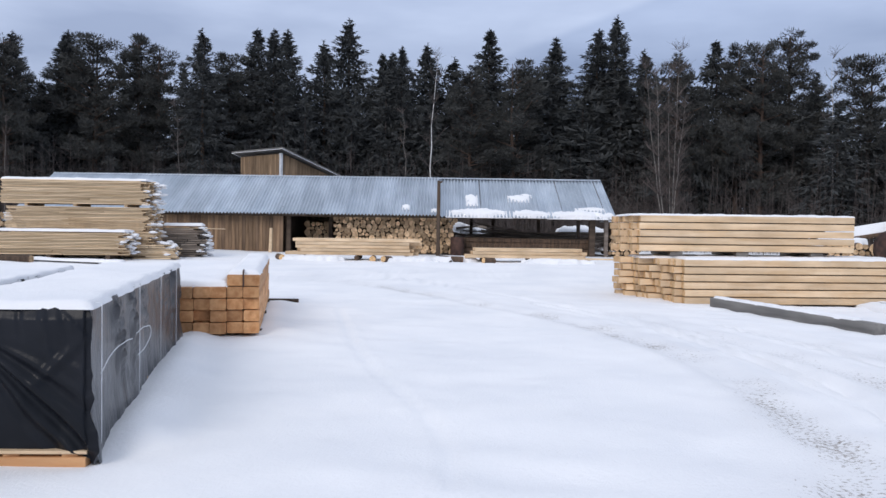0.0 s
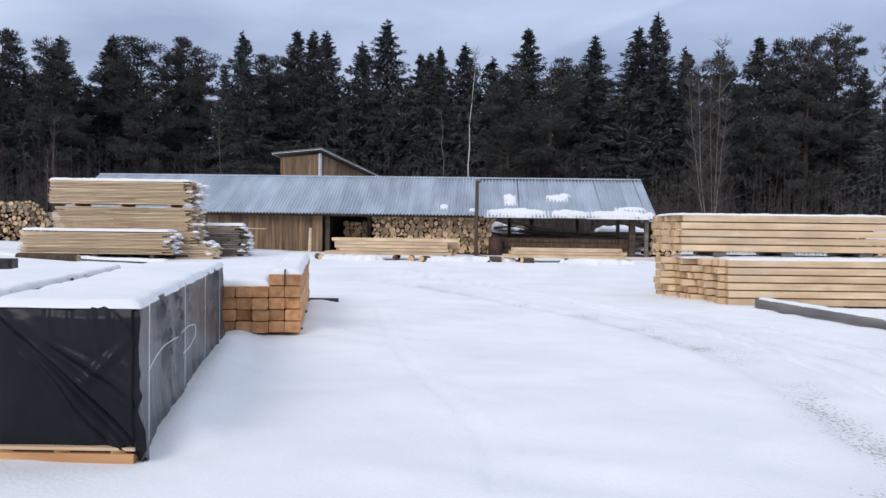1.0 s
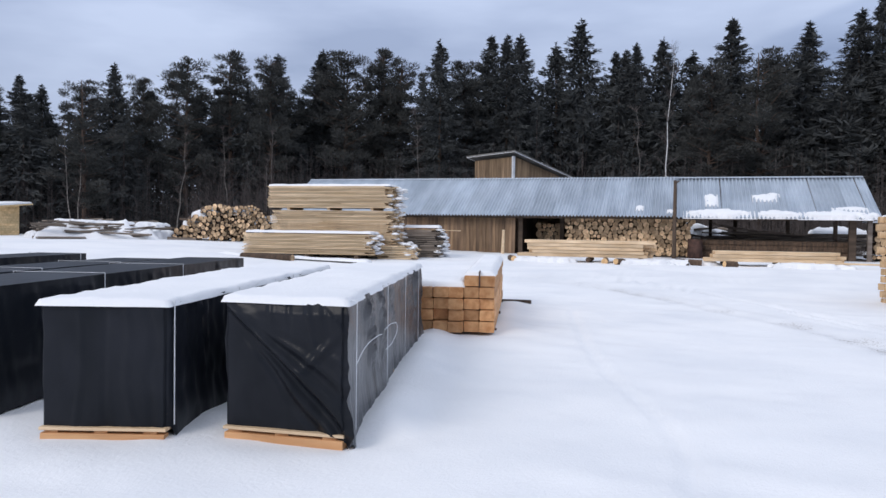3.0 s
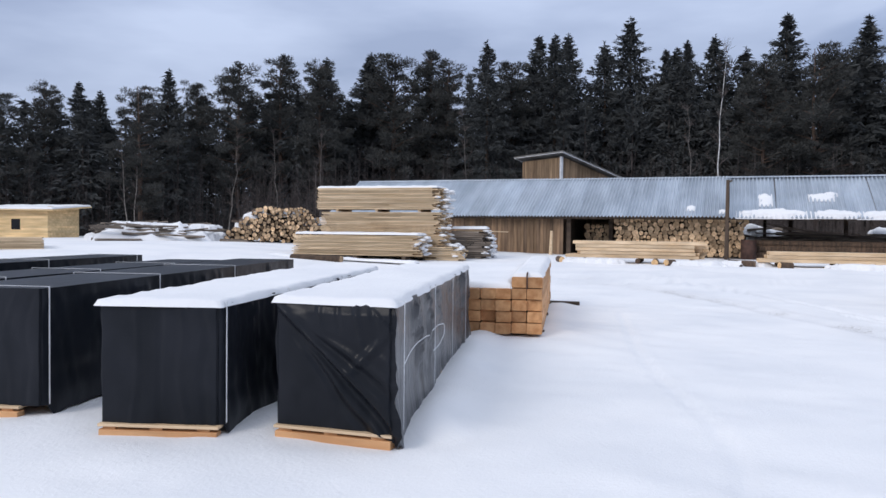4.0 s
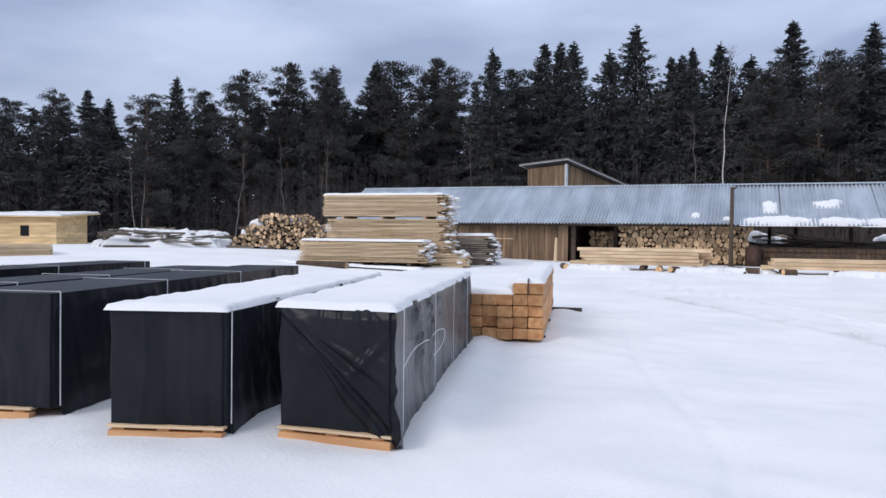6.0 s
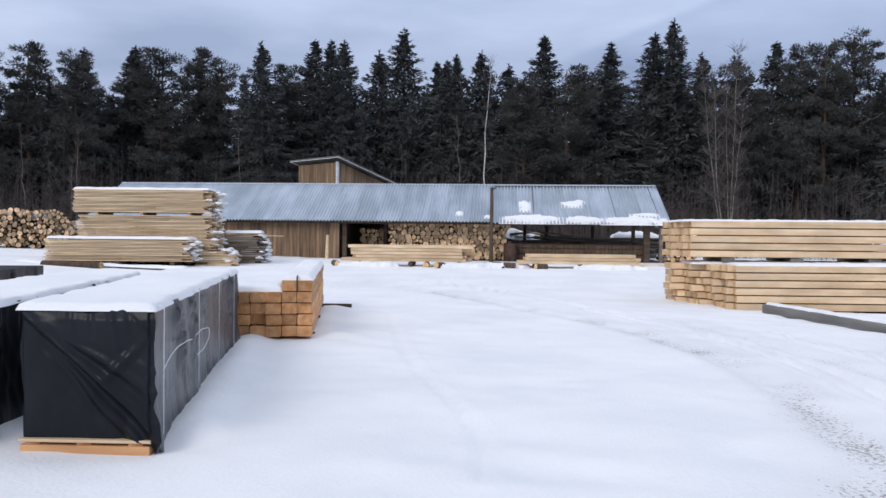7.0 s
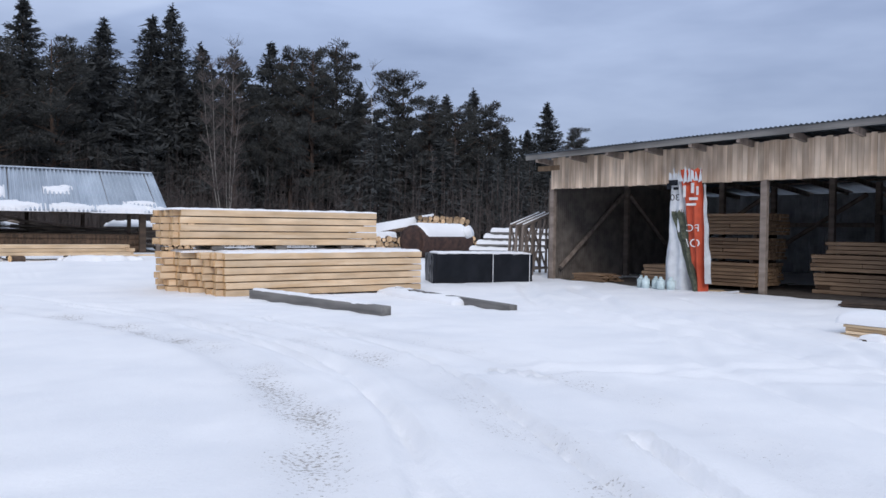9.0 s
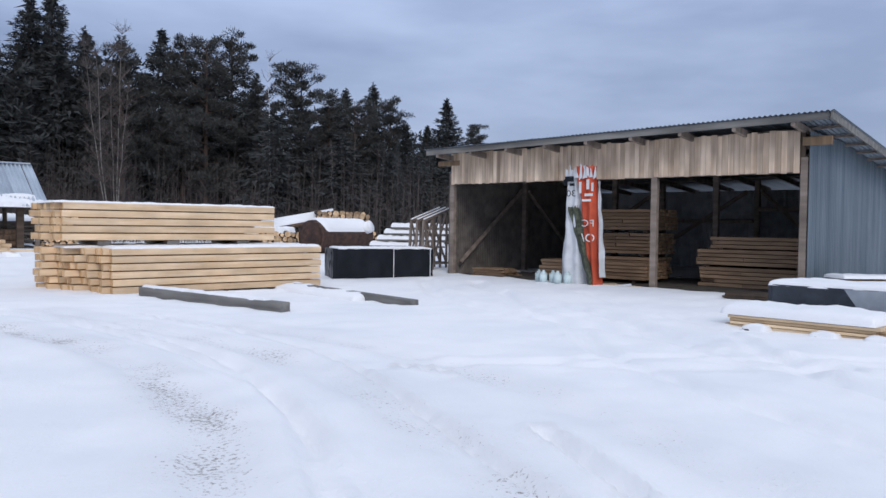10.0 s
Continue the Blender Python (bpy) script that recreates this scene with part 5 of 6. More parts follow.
lettering("30", 0.24, pose(0.34, -0.20, 2.42, 90, 0, 0) @ Matrix.Diagonal((-1, 1, 1, 1)), M_FILM, ob)
lettering("PC", 0.26, pose(0.82, -0.24, 1.62, 90, 0, 0) @ Matrix.Diagonal((-1, 1, 1, 1)), M_INK, ob)
lettering("O/", 0.30, pose(0.84, -0.24, 1.22, 90, 0, 0) @ Matrix.Diagonal((-1, 1, 1, 1)), M_INK, ob)
mb = MB()
for x, z, w, h in ((0.42, 2.5, 0.06, 0.3), (0.56, 2.42, 0.2, 0.07), (0.6, 2.6, 0.07, 0.26), (0.5, 2.28, 0.22, 0.06), (0.72, 2.55, 0.05, 0.22)):
    mb.box(x, 0, z, x + w, 0.004, z + h, pose(0, 0, 0, 0, 0, 0))
part("print_mark", mb, M_INK, ob, "", False, pose(0, -0.22, 0))
mb = MB()
for x, z, w, h in ((0.04, 2.82, 0.22, 0.14), (0.0, 2.72, 0.1, 0.16), (0.16, 2.7, 0.12, 0.07)):
    mb.box(x, 0, z, x + w, 0.004, z + h)
part("print_mark", mb, M_FILM, ob, "", False, pose(0, -0.16, 0))
for k in range(5):
    mb = MB().rod((0, 0, 0), (0, 0, 0.24), 0.11, 0.11, 12).rod((0, 0, 0.24), (0, 0, 0.30), 0.11, 0.04, 12).rod((0, 0, 0.30), (0, 0, 0.34), 0.04, 0.04, 8)
    single("canister", mb, M_JAR, SM @ pose(4.0 + 0.235 * k, -0.8 - 0.12 * (k % 2), 0.03), "pale plastic canister standing in the snow", "canister", "canisters", smooth=True)
single("leaning_stick", MB().rod((0, 0, 0), (0.35, 0.2, 0.9), 0.02, 0.02, 6), M_STRAP, SM @ pose(5.1, -0.7, -0.05), "thin pale stick leaning on the banner", "stick")
single("leaning_stick", MB().rod((0, 0, 0), (1.1, 0.1, 0.15), 0.025, 0.02, 6), M_STRAP, SM @ pose(5.7, -0.75, -0.05), "thin pale stick lying by the banner", "stick")

# ---- things beside the storage shed ----
ob = thing("roof_truss", pose(15.95, 20.75, 0.0, 0, 0, 20), "grey wooden roof trusses standing on edge, snow on the top chord", "truss")
for k in range(3):
    mb = MB()
    y = 0.25 * k
    mb.rod((-0.28, y, 1.75), (1.5, y, 2.2), 0.055, 0.055, 4).rod((-0.42, y, 0.0), (-0.28, y, 1.75), 0.05, 0.05, 4).rod((0.3, y, 0.0), (0.3, y, 1.9), 0.045, 0.045, 4)
    mb.rod((-0.42, y, 0.3), (1.6, y, 0.3), 0.05, 0.05, 4).rod((-0.38, y, 0.4), (0.3, y, 1.9), 0.035, 0.035, 4).rod((0.3, y, 0.3), (1.2, y, 2.1), 0.035, 0.035, 4).rod((1.2, y, 0), (1.2, y, 2.1), 0.045, 0.045, 4).rod((-0.25, y, 1.7), (0.3, y, 0.3), 0.035, 0.035, 4).rod((0.3, y, 1.7), (1.2, y, 0.3), 0.035, 0.035, 4)
    part("truss_frame", mb, M_POST, ob)
for k in range(3):
    part("snow", MB().rod((-0.28, 0.25 * k, 1.80), (1.5, 0.25 * k, 2.25), 0.03, 0.028, 6), M_SNOW, ob, "", True)

A, B = Vector((16.4, 29.6, 1.06)), Vector((19.75, 30.9, 1.06))
ob = thing("steel_tank", Matrix.Translation(A) @ pose(0, 0, 0, 0, 0, math.degrees(math.atan2(1.5, 3.9))), "rusty cylindrical steel tank lying in the yard, snow on top", "tank")
ln = (B - A).length
part("shell", MB().rod((0, 0, 0), (ln, 0, 0), 0.72, 0.72, 32, caps=False).rod((-0.05, 0, 0), (0, 0, 0), 0.66, 0.72, 32, caps=False).rod((-0.12, 0, 0), (-0.05, 0, 0), 0.4, 0.66, 32).rod((ln, 0, 0), (ln + 0.05, 0, 0), 0.72, 0.66, 32, caps=False).rod((ln + 0.05, 0, 0), (ln + 0.12, 0, 0), 0.66, 0.4, 32), M_RUST, ob, "", True)
part("flange", MB().rod((ln - 0.45, -0.5, 0.35), (ln - 0.4, -0.85, 0.5), 0.28, 0.28, 16), M_SNOW, ob, "round flange capped with snow", True)
vs, n1, n2 = [], 24, 14
for i in range(n1 + 1):
    for j in range(n2 + 1):
        t = math.pi * (0.24 + 0.66 * j / n2)
        e = min(j, n2 - j) / n2
        r = 0.725 + 0.11 * math.sqrt(2 * e) * (1 + 0.3 * noise.noise(Vector((i * 0.5, j * 0.4, 3)))) - (0.09 if i in (0, n1) else 0.025 if i in (1, n1 - 1) else 0.0)
        vs.append((0.1 + (ln - 0.2) * i / n1, r * math.cos(t), r * math.sin(t)))
part("snow", MB().add(vs, [(i * (n2 + 1) + j, (i + 1) * (n2 + 1) + j, (i + 1) * (n2 + 1) + j + 1, i * (n2 + 1) + j + 1) for i in range(n1) for j in range(n2)]), M_SNOW, ob, "", True)
for k in range(2):
    part("support", MB().box(0.6 + 2.4 * k, -0.6, -0.75, 0.85 + 2.4 * k, 0.6, -0.55), M_DARKWOOD, ob)
ob = thing("plank_stack", pose(17.7, 27.6, 0.25, 0, 0, -36), "stack of grey planks deep under layers of snow", "plank stack")
for k in range(5):
    part("plank_layer", MB().beam(0, 3.4 - 0.2 * k, 1.6 - 0.12 * k, 0.09), M_GREY, ob, "", False, pose(0.3 * k, 0.9, 0.2 + 0.26 * k))
    part("snow", snow_cap(3.4 - 0.2 * k, 1.7 - 0.12 * k, 0.15, 100 + k, 0.15, 0.12, 0.05), M_SNOW, ob, "", True, pose(0.3 * k, 0.05 + 0.06 * k, 0.24 + 0.26 * k))

# tarped boards in front of the storage shed
ob = thing("tarped_stack", pose(12.85, 7.0, -0.02, 0, 0, -88), "stack of boards under a dark blue-grey tarp, snow on top", "lumber stack")
part("tarp", film_shell(2.15, 1.2, 0.02, 0.66, 17, 1.0), [M_TARP, M_TARP], ob, "", True)
board_pile(ob, "board", 2.2, 1.0, 0.52, 0.03, 0.045, 51, 2.1, 0.1)
part("snow", snow_cap(4.2, 1.2, 0.09, 17, edge=0.14), M_SNOW, ob, "", True, pose(0, 0, 0.652))
mb = MB()
vs = []
for j in range(9):
    for i in range(13):
        u, v = i / 12, j / 8
        vs.append((1.30 + 1.2 * u + 0.35 * v * (1 - u), -0.09 - 0.05 * v - 0.03 * math.sin(5 * u + 3 * v), 0.66 - (0.42 - 0.15 * u) * v - 0.06 * u * v))
mb.add(vs, [(j * 13 + i, j * 13 + i + 1, (j + 1) * 13 + i + 1, (j + 1) * 13 + i) for j in range(8) for i in range(12)])
part("turned_corner", mb, M_TARPL, ob, "silver lining of the turned-back tarp corner", True)
ob = thing("board_row", pose(11.6, 7.0, -0.045, 0, 0, -86), "low row of pale boards under a thick pad of snow", "board stack")
board_pile(ob, "board", 2.3, 0.9, 0.2, 0.04, 0.05, 52, 0, 0.1)
part("snow", snow_cap(2.35, 1.05, 0.16, 18, edge=0.2, rough=0.05), M_SNOW, ob, "", True, pose(-0.12, -0.02, 0.25))
for k, bx in enumerate((0.3, 1.35, 2.1)):
    part("snow", snow_cap(0.45, 0.3, 0.1, 110 + k, 0.05, 0.12, 0.04), M_SNOW, ob, "", True, pose(bx, -0.22, 0.02))
    bearer(ob, bx + 0.1, -0.2, 1.0, -0.05, 0.12, 0.1)
ob = thing("board_stack", pose(18.0, 8.1, 0.05, 0, 0, -30), "loose boards and laths under snow beside the metal wall", "board stack")
board_pile(ob, "board", 1.8, 0.8, 0.45, 0, 0.06, 53, 0, 0.35)
lying_snow(ob, 1.5, 0.75, 0.07, 0.1, 0, 0.46, 54)
ob2 = thing("board_stack", pose(15.9, 9.7, 0.0, 0, 0, -70), "dark low boards in front of the shed", "board stack")
board_pile(ob2, "board", 1.6, 0.8, 0.16, 0, 0.05, 55, 0, 0.1, M_DARKWOOD)


# ---- forest ----
def needle_tris(base, tip, width, rng, mb_v, sag=0.0):
    """Thin tapered tufts: arrays of base and tip points, one triangle each."""
    d = tip - base
    side = np.cross(d, rng.normal(size=d.shape))
    side /= np.linalg.norm(side, axis=1, keepdims=True) + 1e-9
    side *= width[:, None]
    mb_v.append(np.stack([base - side, base + side, tip], 1).reshape(-1, 3))


def spruce_tufts(seed, h, r, dens=1.0, bottom=0.06, fine=1.0):
    """Boughs in loose whorls: rising near the top, level below, drooping at the foot, tips turned up, each feathered with small tufts."""
    rng = np.random.RandomState(seed)
    out = []
    nb = int(21 * h * dens)
    z = h * (bottom + (0.99 - bottom) * rng.rand(nb) ** 0.85)
    d = h - z
    rad = r * np.tanh(0.33 * d ** 1.12 / r) * np.clip(0.6 + z / h * 1.6, 0, 1)
    az = rng.rand(nb) * 2 * np.pi
    rad *= np.clip(1 + 0.07 * np.sin(z * 1.1 + 2 * np.cos(az + seed)) + 0.11 * rng.normal(size=nb), 0.5, 1.3)
    rad += 0.06
    k = np.maximum(6, (fine * (10 + 36 * rad)).astype(int))
    idx = np.repeat(np.arange(nb), k)
    n = len(idx)
    s = rng.rand(n) ** 0.75
    R, Z, A, D = rad[idx], z[idx], az[idx], d[idx]
    rise = np.clip(0.35 - 0.11 * D, -0.42, 0.35)
    lift = R * (rise * s + 0.16 * s ** 4) - 0.05 * s * R
    side = rng.normal(size=n) * 0.17 * R * (1.15 - s) + rng.normal(size=n) * 0.05
    c, sn = np.cos(A), np.sin(A)
    base = np.stack([c * R * s - sn * side, sn * R * s + c * side, Z + lift - np.abs(rng.normal(size=n)) * 0.14 * np.minimum(1, R)], 1)
    way = np.stack([c, sn, rise * 0.8 - 0.15], 1) + rng.normal(size=(n, 3)) * np.array([0.45, 0.45, 0.35])
    way /= np.linalg.norm(way, axis=1, keepdims=True)
    needle_tris(base, base + way * (rng.uniform(0.12, 0.30, n) / math.sqrt(fine))[:, None], rng.uniform(0.022, 0.05, n) / math.sqrt(fine), rng, out)
    # close dark growth round the stem
    m = int(90 * h * dens)
    zc = h * (bottom + (0.97 - bottom) * rng.rand(m))
    rc = 0.55 * r * (1 - np.exp(-0.47 * (h - zc) / r)) * np.sqrt(rng.rand(m))
    ac = rng.rand(m) * 6.283
    base = np.stack([np.cos(ac) * rc, np.sin(ac) * rc, zc], 1)
    needle_tris(base, base + rng.normal(size=(m, 3)) * np.array([0.2, 0.2, 0.16]) + np.array([0, 0, -0.25]), rng.uniform(0.05, 0.12, m), rng, out)
    t = rng.rand(60)
    base = np.stack([0 * t, 0 * t, h * (0.94 + 0.06 * t)], 1)
    way = rng.normal(size=(60, 3)) * np.array([0.4, 0.4, 0.2]) + np.array([0, 0, 0.45])
    needle_tris(base, base + way * 0.22, np.full(60, 0.03), rng, out)
    return np.concatenate(out)


def pine_tufts(seed, h, r, dens=1.0, bottom=0.3, fine=1.0):
    """Upswept limbs that end in round clumps of needles, with gaps of sky between the clumps."""
    rng = np.random.RandomState(seed)
    out, limbs = [], []
    n = int(50 * dens) + 4
    for k in range(n):
        u = (k + rng.rand()) / n
        f = bottom + (0.95 - bottom) * u
        prof = min(1.0, 2.6 * u + 0.45) * (1.03 - u) ** 0.6 * rng.uniform(0.45, 1.25)
        a = rng.rand() * 6.283
        L = r * prof + 0.25
        root = np.array([0, 0, f * h - 0.2])
        tip = root + np.array([math.cos(a) * L, math.sin(a) * L, 0.2 + L * rng.uniform(0.05, 0.6)])
        limbs.append((root, tip))
        for j in range(1 + int(5 * prof * dens + 0.5)):
            q = rng.uniform(0.35, 1.05)
            ctr = root + q * (tip - root) + rng.normal(size=3) * np.array([0.3, 0.3, 0.18]) * (0.4 + q)
            size = rng.uniform(0.22, 0.5)
            m = int(fine * rng.uniform(75, 135))
            v = rng.normal(size=(m, 3))
            v /= np.linalg.norm(v, axis=1, keepdims=True)
            base = ctr + v * (rng.rand(m) ** 0.5 * size)[:, None] * np.array([1.1, 1.1, 0.65])
            way = v * 0.7 + np.array([math.cos(a) * 0.25, math.sin(a) * 0.25, 0.55]) + rng.normal(size=(m, 3)) * 0.3
            way /= np.linalg.norm(way, axis=1, keepdims=True)
            needle_tris(base, base + way * (rng.uniform(0.12, 0.26, m) / math.sqrt(fine))[:, None], rng.uniform(0.018, 0.04, m) / math.sqrt(fine), rng, out)
    return np.concatenate(out), limbs


def tri_mesh(name, pts, material):
    me = bpy.data.meshes.new(name)
    n = len(pts) // 3
    me.vertices.add(3 * n)
    me.vertices.foreach_set("co", pts.astype(np.float32).ravel())
    me.loops.add(3 * n)
    me.loops.foreach_set("vertex_index", np.arange(3 * n, dtype=np.int32))
    me.polygons.add(n)
    me.polygons.foreach_set("loop_start", np.arange(0, 3 * n, 3, dtype=np.int32))
    me.materials.append(material)
    me.update()
    me.validate()
    return me


def trunk_mesh(h, r0, seed, limbs, bare, material):
    rng = random.Random(seed)
    mb = MB()
    n = 7
    px, py = 0.0, 0.0
    for k in range(n):
        a, b = k / n, (k + 1) / n
        qx, qy = px + rng.uniform(-0.06, 0.06), py + rng.uniform(-0.06, 0.06)
        mb.rod((px, py, h * a - (0.3 if k == 0 else 0)), (qx, qy, h * b), r0 * (1 - 0.9 * a), r0 * (1 - 0.9 * b), 7, caps=False)
        px, py = qx, qy
    for a, b in limbs:
        mb.rod(tuple(a), tuple(b), 0.05, 0.015, 4, caps=False)
    for k in range(bare):
        z = h * rng.uniform(0.08, 0.45)
        t = rng.uniform(0, 6.28)
        L = rng.uniform(0.6, 1.7)
        mb.rod((0, 0, z), (L * math.cos(t), L * math.sin(t), z + rng.uniform(-0.3, 0.35)), 0.025, 0.006, 3, caps=False)
    return mb.data("trunk", [material])


SPRUCES = [
    (-43.2, 41.9, 10.8), (-46.3, 47.0, 11.2), (-40.9, 48.3, 12.8), (-27.7, 56.2, 14.8), (-17.6, 54.7, 15.0), (-15.1, 60.4, 16.6),
    (-13.3, 58.1, 16.0), (-13.1, 62.0, 17.0), (-10.0, 60.6, 15.8), (-8.5, 64.1, 18.5), (-5.6, 62.8, 15.4), (-4.9, 64.3, 15.8),
    (-3.9, 60.3, 15.4), (-2.0, 63.0, 16.3), (0.2, 63.9, 15.4), (3.1, 64.6, 17.9), (7.9, 59.8, 16.1), (11.9, 63.7, 17.8),
    (13.4, 63.6, 18.9), (15.1, 61.5, 15.7), (21.0, 62.4, 16.7), (27.7, 59.5, 13.7), (32.1, 52.7, 12.1), (34.0, 51.7, 12.6),
    (34.3, 47.5, 9.0), (39.2, 51.4, 9.7), (41.0, 51.1, 12.1), (-30.4, 53.8, 14.1), (-28.2, 57.1, 14.9),
]
PINES = [
    (-46.7, 38.6, 10.1), (-45.0, 40.6, 10.9), (-38.0, 42.1, 10.6), (-37.9, 47.8, 11.8), (-34.7, 48.4, 13.2), (-32.5, 50.6, 14.1),
    (-29.1, 50.6, 13.4), (-25.0, 54.3, 14.5), (-22.8, 56.4, 15.1), (-21.0, 56.0, 14.1), (-16.6, 58.1, 14.6), (1.3, 55.4, 13.0),
    (4.6, 56.2, 13.9), (16.2, 55.9, 14.2), (20.5, 56.0, 15.3), (20.8, 52.7, 14.6), (23.6, 55.0, 15.9), (27.8, 52.6, 13.9),
    (27.9, 47.8, 10.9), (33.1, 48.1, 11.3), (37.2, 42.8, 9.1), (39.1, 39.3, 7.7), (29.9, 47.4, 10.6),
]
BIRCHES = [
    (-1.1, 47.3, 11.6), (-3.1, 47.2, 8.4), (-16.4, 47.6, 8.6), (-26.4, 45.3, 6.9), (13.2, 47.4, 12.6), (24.6, 50.4, 12.9),
    (26.4, 44.9, 6.7), (28.8, 45.8, 7.3), (23.8, 49.6, 7.6), (-32.1, 44.0, 6.9), (-30.6, 47.5, 7.6), (-46.0, 40.1, 7.6),
    (-45.1, 41.1, 7.3), (-37.7, 40.8, 7.1),
]

spruce_kinds = []
for k in range(5):
    h, r = 16.0, (2.9, 2.5, 3.2, 2.7, 3.0)[k]
    spruce_kinds.append((h, trunk_mesh(h * 0.97, 0.2, k, [], 10, M_BARK), tri_mesh("crown", spruce_tufts(100 + k, h, r, 1.0), M_SPRUCE)))
pine_kinds = []
for k in range(5):
    h, r = 14.0, (2.3, 2.0, 2.6, 2.0, 2.4)[k]
    tufts, limbs = pine_tufts(200 + k, h, r, 1.15, (0.2, 0.28, 0.16, 0.32, 0.24)[k])
    pine_kinds.append((h, trunk_mesh(h * 0.96, 0.19, 50 + k, limbs, 20, M_PINEBARK), tri_mesh("crown", tufts, M_PINE)))


def tree(name, kind, x, y, height, turn, wide, label):
    h, trunk, crown = kind
    ob = thing(name, pose(x, y, gz(x, y) - 0.1, 0, 0, turn), label, "tree", "trees at the forest edge")
    s = height / h
    ob.scale = (s * wide, s * wide, s)
    part("trunk", trunk, None, ob)
    part("crown", crown, None, ob)
    return ob


rng = random.Random(3)
for k, (x, y, h) in enumerate(SPRUCES):
    tree("spruce_tree", spruce_kinds[k % 5], x, y, h, rng.uniform(0, 360), rng.uniform(1.02, 1.28), "tall dark green spruce with drooping branches")
for k, (x, y, h) in enumerate(PINES):
    tree("pine_tree", pine_kinds[k % 5], x, y, h, rng.uniform(0, 360), rng.uniform(1.0, 1.3), "dark pine with an uneven crown and reddish trunk")


def bare_tree(seed, h, stems, spread, r0=0.07):
    """Leafless birch: slim curved stems with forking limbs and fine twigs."""
    rng = random.Random(seed)
    mb, tw = MB(), MB()
    for s in range(stems):
        az = rng.uniform(0, 6.28)
        lean = spread * rng.uniform(0.3, 1.0) if stems > 1 else 0.03
        hh = h * (1 if s == 0 else rng.uniform(0.7, 0.98))
        crook = 0.16 if stems == 1 else 0.07
        p, n = Vector((0.12 * math.cos(az) * (stems > 1), 0.12 * math.sin(az) * (stems > 1), -0.2)), 9
        for k in range(n):
            f = k / n
            q = p + Vector((math.cos(az) * lean * (1 - 0.5 * f) * hh / n + rng.uniform(-crook, crook), math.sin(az) * lean * (1 - 0.5 * f) * hh / n + rng.uniform(-crook, crook), hh / n))
            mb.rod(p, q, r0 * (1 - 0.88 * f), r0 * (1 - 0.88 * (f + 1 / n)), 6, caps=False)
            if k >= 2:
                for _ in range(9 if stems > 2 else 4):
                    t = rng.uniform(0, 6.28)
                    L = (1 - 0.65 * f) * rng.uniform(0.5, 1.8) * (h / 13)
                    e = q + Vector((math.cos(t) * L * 0.7, math.sin(t) * L * 0.7, L * rng.uniform(0.5, 1.0)))
                    tw.rod(q, e, 0.02, 0.007, 3, caps=False)
                    for _ in range(5):
                        w = q.lerp(e, rng.uniform(0.4, 1.0))
                        tw.rod(w, w + Vector((rng.uniform(-0.5, 0.5), rng.uniform(-0.5, 0.5), rng.uniform(0.1, 0.6))) * (h / 13), 0.008, 0.004, 3, caps=False)
            p = q
    return mb.data("trunk", [M_WHITE if 11 < h < 13.5 and stems == 1 else M_BIRCH]), tw.data("twig", [M_TWIGP])


M_WHITE = mat("white_birch_bark", (0.46, 0.45, 0.44), (0.66, 0.64, 0.62), 4, (1, 1, 2), 0.8, rnd=0.1)
M_TWIGP = mat("pale_twigs", (0.075, 0.06, 0.056), (0.12, 0.10, 0.092), 3, rough=0.9, bump=0, island=True)
for k, (x, y, h) in enumerate(BIRCHES):
    big = k == 4
    tr, tw = bare_tree(300 + k, h, 5 if big else (2 if k % 5 == 3 else 1), 0.16 if big else 0.07, 0.06 if k == 0 else 0.042)
    ob = thing("birch_tree", pose(x, y, gz(x, y) - 0.05), "leafless many-stemmed pale birch" if big else "slim leafless birch with a pale trunk", "tree", "trees at the forest edge")
    part("trunk", tr, None, ob)
    tagged(part("twig", tw, None, ob), kind="stuff")

# deeper forest, too dense to count
rs = np.random.RandomState(8)
low_s = [spruce_tufts(400 + k, 15.0, 3.2, 0.55, 0.02, 0.11) for k in range(4)]
low_p = [pine_tufts(450 + k, 13.5, 2.5, 0.8, 0.2, 0.14)[0] for k in range(3)]
chunks = []
trunks = MB()


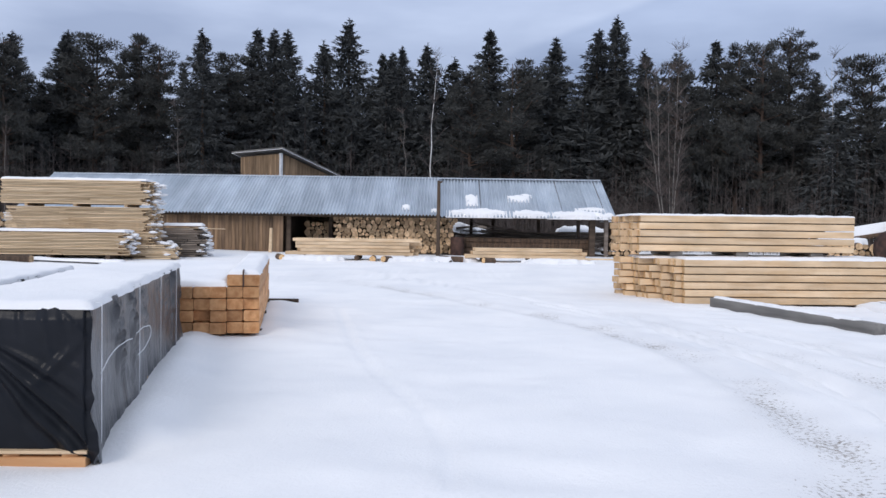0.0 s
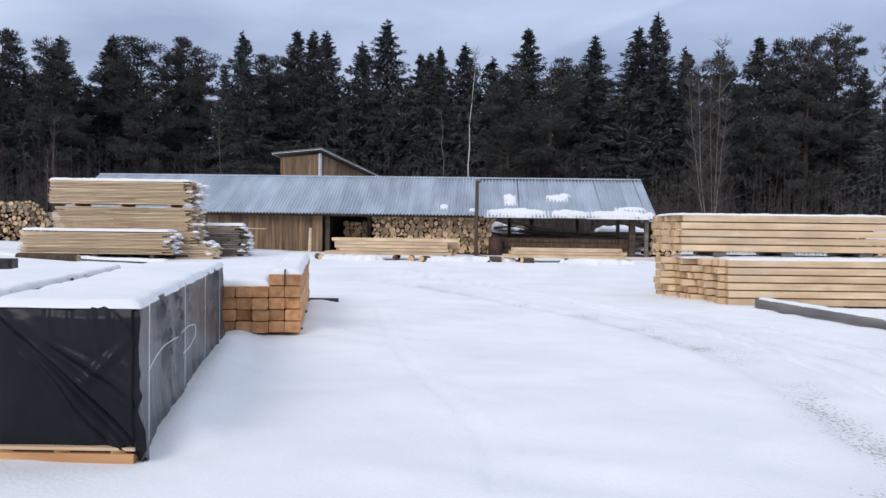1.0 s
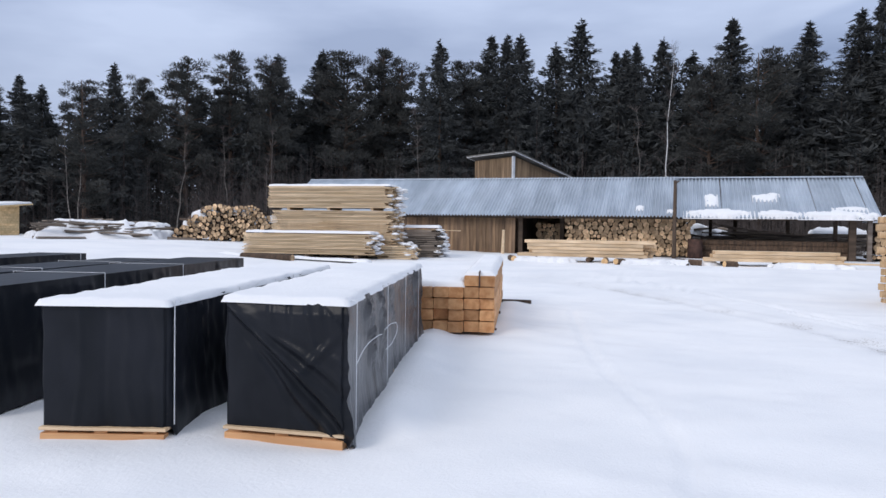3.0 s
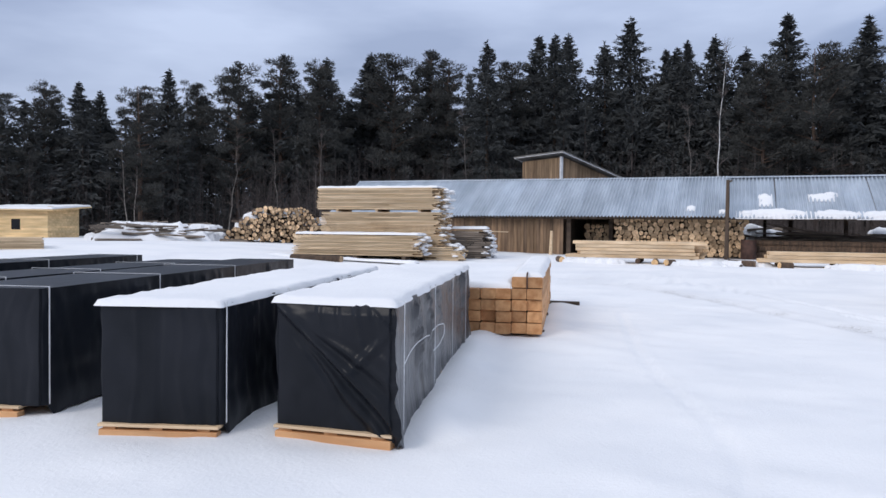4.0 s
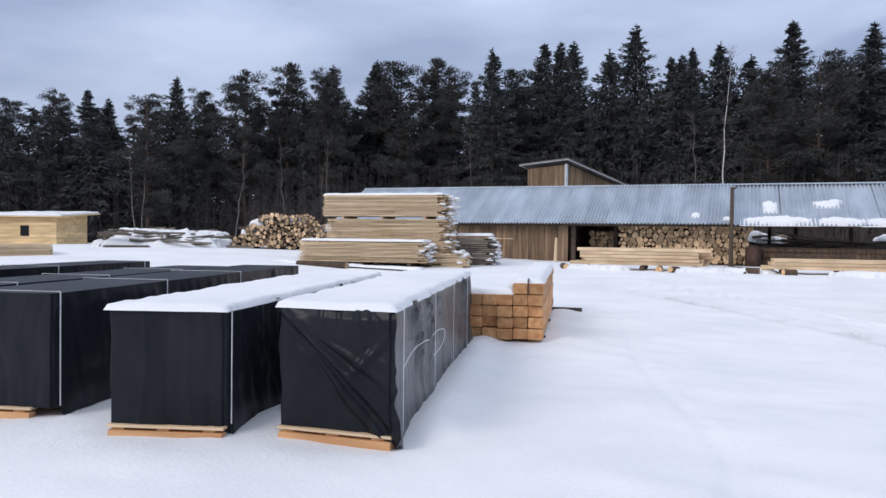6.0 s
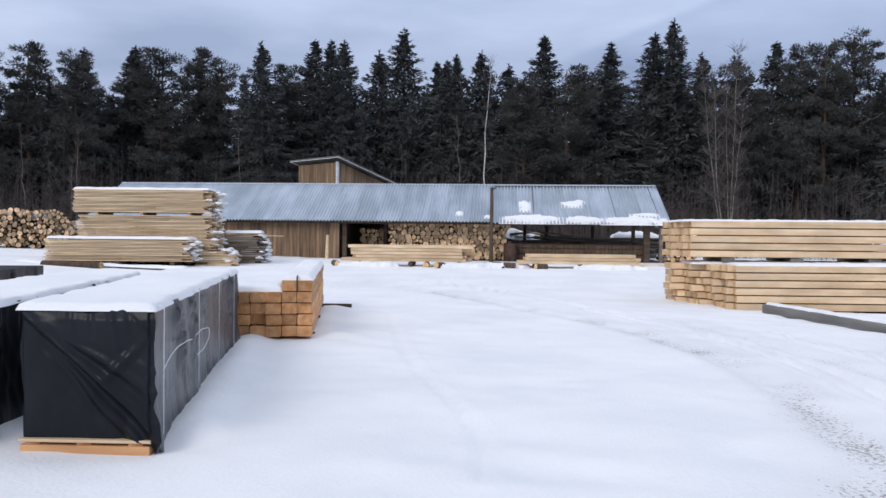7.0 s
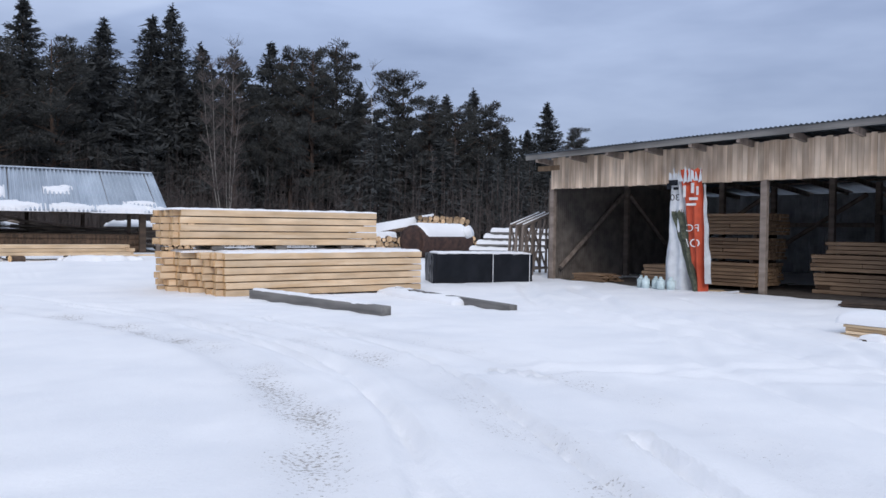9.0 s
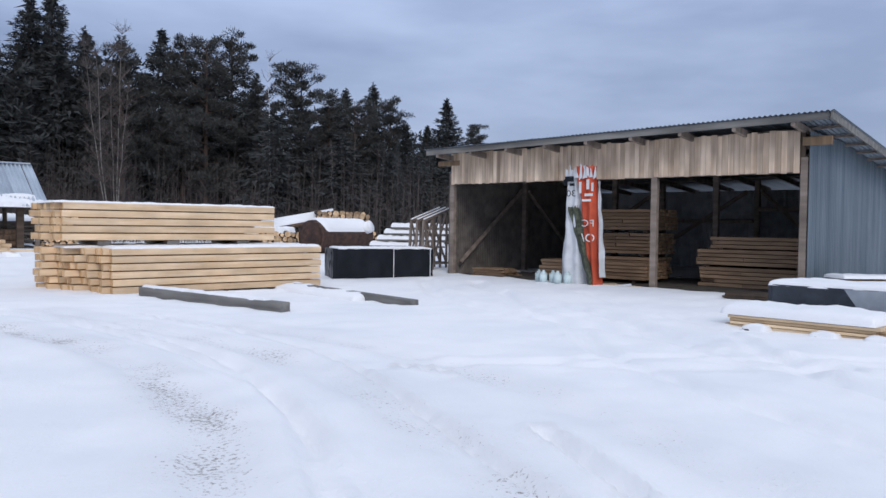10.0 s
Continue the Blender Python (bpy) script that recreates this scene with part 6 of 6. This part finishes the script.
def plant(a, D, h, kind):
    """One tree of the deep forest at bearing a degrees (left positive) and distance D."""
    t = radians(a)
    x, y = -D * math.sin(t), D * math.cos(t)
    src = (low_s + low_p)[kind]
    s = h / (15.0 if kind < 4 else 13.5)
    w = s * rs.uniform(1.0, 1.35)
    c, sn = math.cos(rs.rand() * 6.28), math.sin(rs.rand() * 6.28)
    q = src.copy()
    q[:, 0], q[:, 1], q[:, 2] = x + w * (src[:, 0] * c - src[:, 1] * sn), y + w * (src[:, 0] * sn + src[:, 1] * c), 0.4 + s * src[:, 2]
    chunks.append(q)
    trunks.rod((x, y, 0.2), (x, y, h * 0.9), 0.11, 0.03, 5, caps=False)


def edge_height(a):
    """Height of the forest by bearing, lower to both sides."""
    return float(np.interp(a, [-60, -45, -38, -30, -18, -5, 10, 24, 34, 42, 52, 62], [7.5, 7.5, 8.5, 10.5, 13.5, 14.0, 13.8, 13.0, 12.0, 10.5, 9.5, 9]))


a = -58.0
while a < 60:
    for row in range(3):
        D = 61 + 8 * row + rs.uniform(-2.5, 2.5)
        if a < -25:
            D -= 6
        plant(a + rs.uniform(-0.6, 0.6), D, edge_height(a) * rs.uniform(0.72, 1.0) * D / 61, rs.randint(0, 7))
    a += 1.75
a = -58.0
while a < 60:
    D = (58 if a > -25 else 52) + rs.uniform(0, 8)
    plant(a + rs.uniform(-0.5, 0.5), D, rs.uniform(3.5, 7.5), rs.randint(0, 4))
    a += 0.8
far_woods = tagged(new("far_woods", tri_mesh("far_woods", np.concatenate(chunks), M_SPRUCE)), "dense dark conifer forest behind the yard", "forest", kind="stuff")
tk = part("trunk", trunks, M_TWIG, far_woods)
tagged(tk, kind="stuff")

# leafless brush and thin stems along the forest edge
rng = random.Random(15)
mb = MB()
for k in range(9000):
    a = radians(rng.uniform(-52, 58))
    if a < -0.3 and rng.random() < 0.6:
        continue
    D = rng.uniform(48, 60) - (3 if a < -0.5 else 0) + (8 if a > 0.62 else 0)
    x, y = -D * math.sin(a), D * math.cos(a)
    h = rng.uniform(1.2, 6.0) * rng.uniform(0.5, 1.2)
    q = (x + rng.uniform(-0.5, 0.5), y, 0.4 + h)
    mb.rod((x, y, 0.2), q, 0.006 + 0.0020 * h, 0.004, 3, caps=False)
    for _ in range(3):
        f = rng.uniform(0.35, 0.9)
        w = (x + (q[0] - x) * f, y, 0.4 + h * f)
        mb.rod(w, (w[0] + rng.uniform(-0.7, 0.7), w[1] + rng.uniform(-0.5, 0.5), w[2] + rng.uniform(0.2, 1.0)), 0.008, 0.004, 3, caps=False)
tagged(new("brush", mb.data("brush", [M_TWIG])), "leafless grey-brown brush along the forest edge", "brush", kind="stuff")
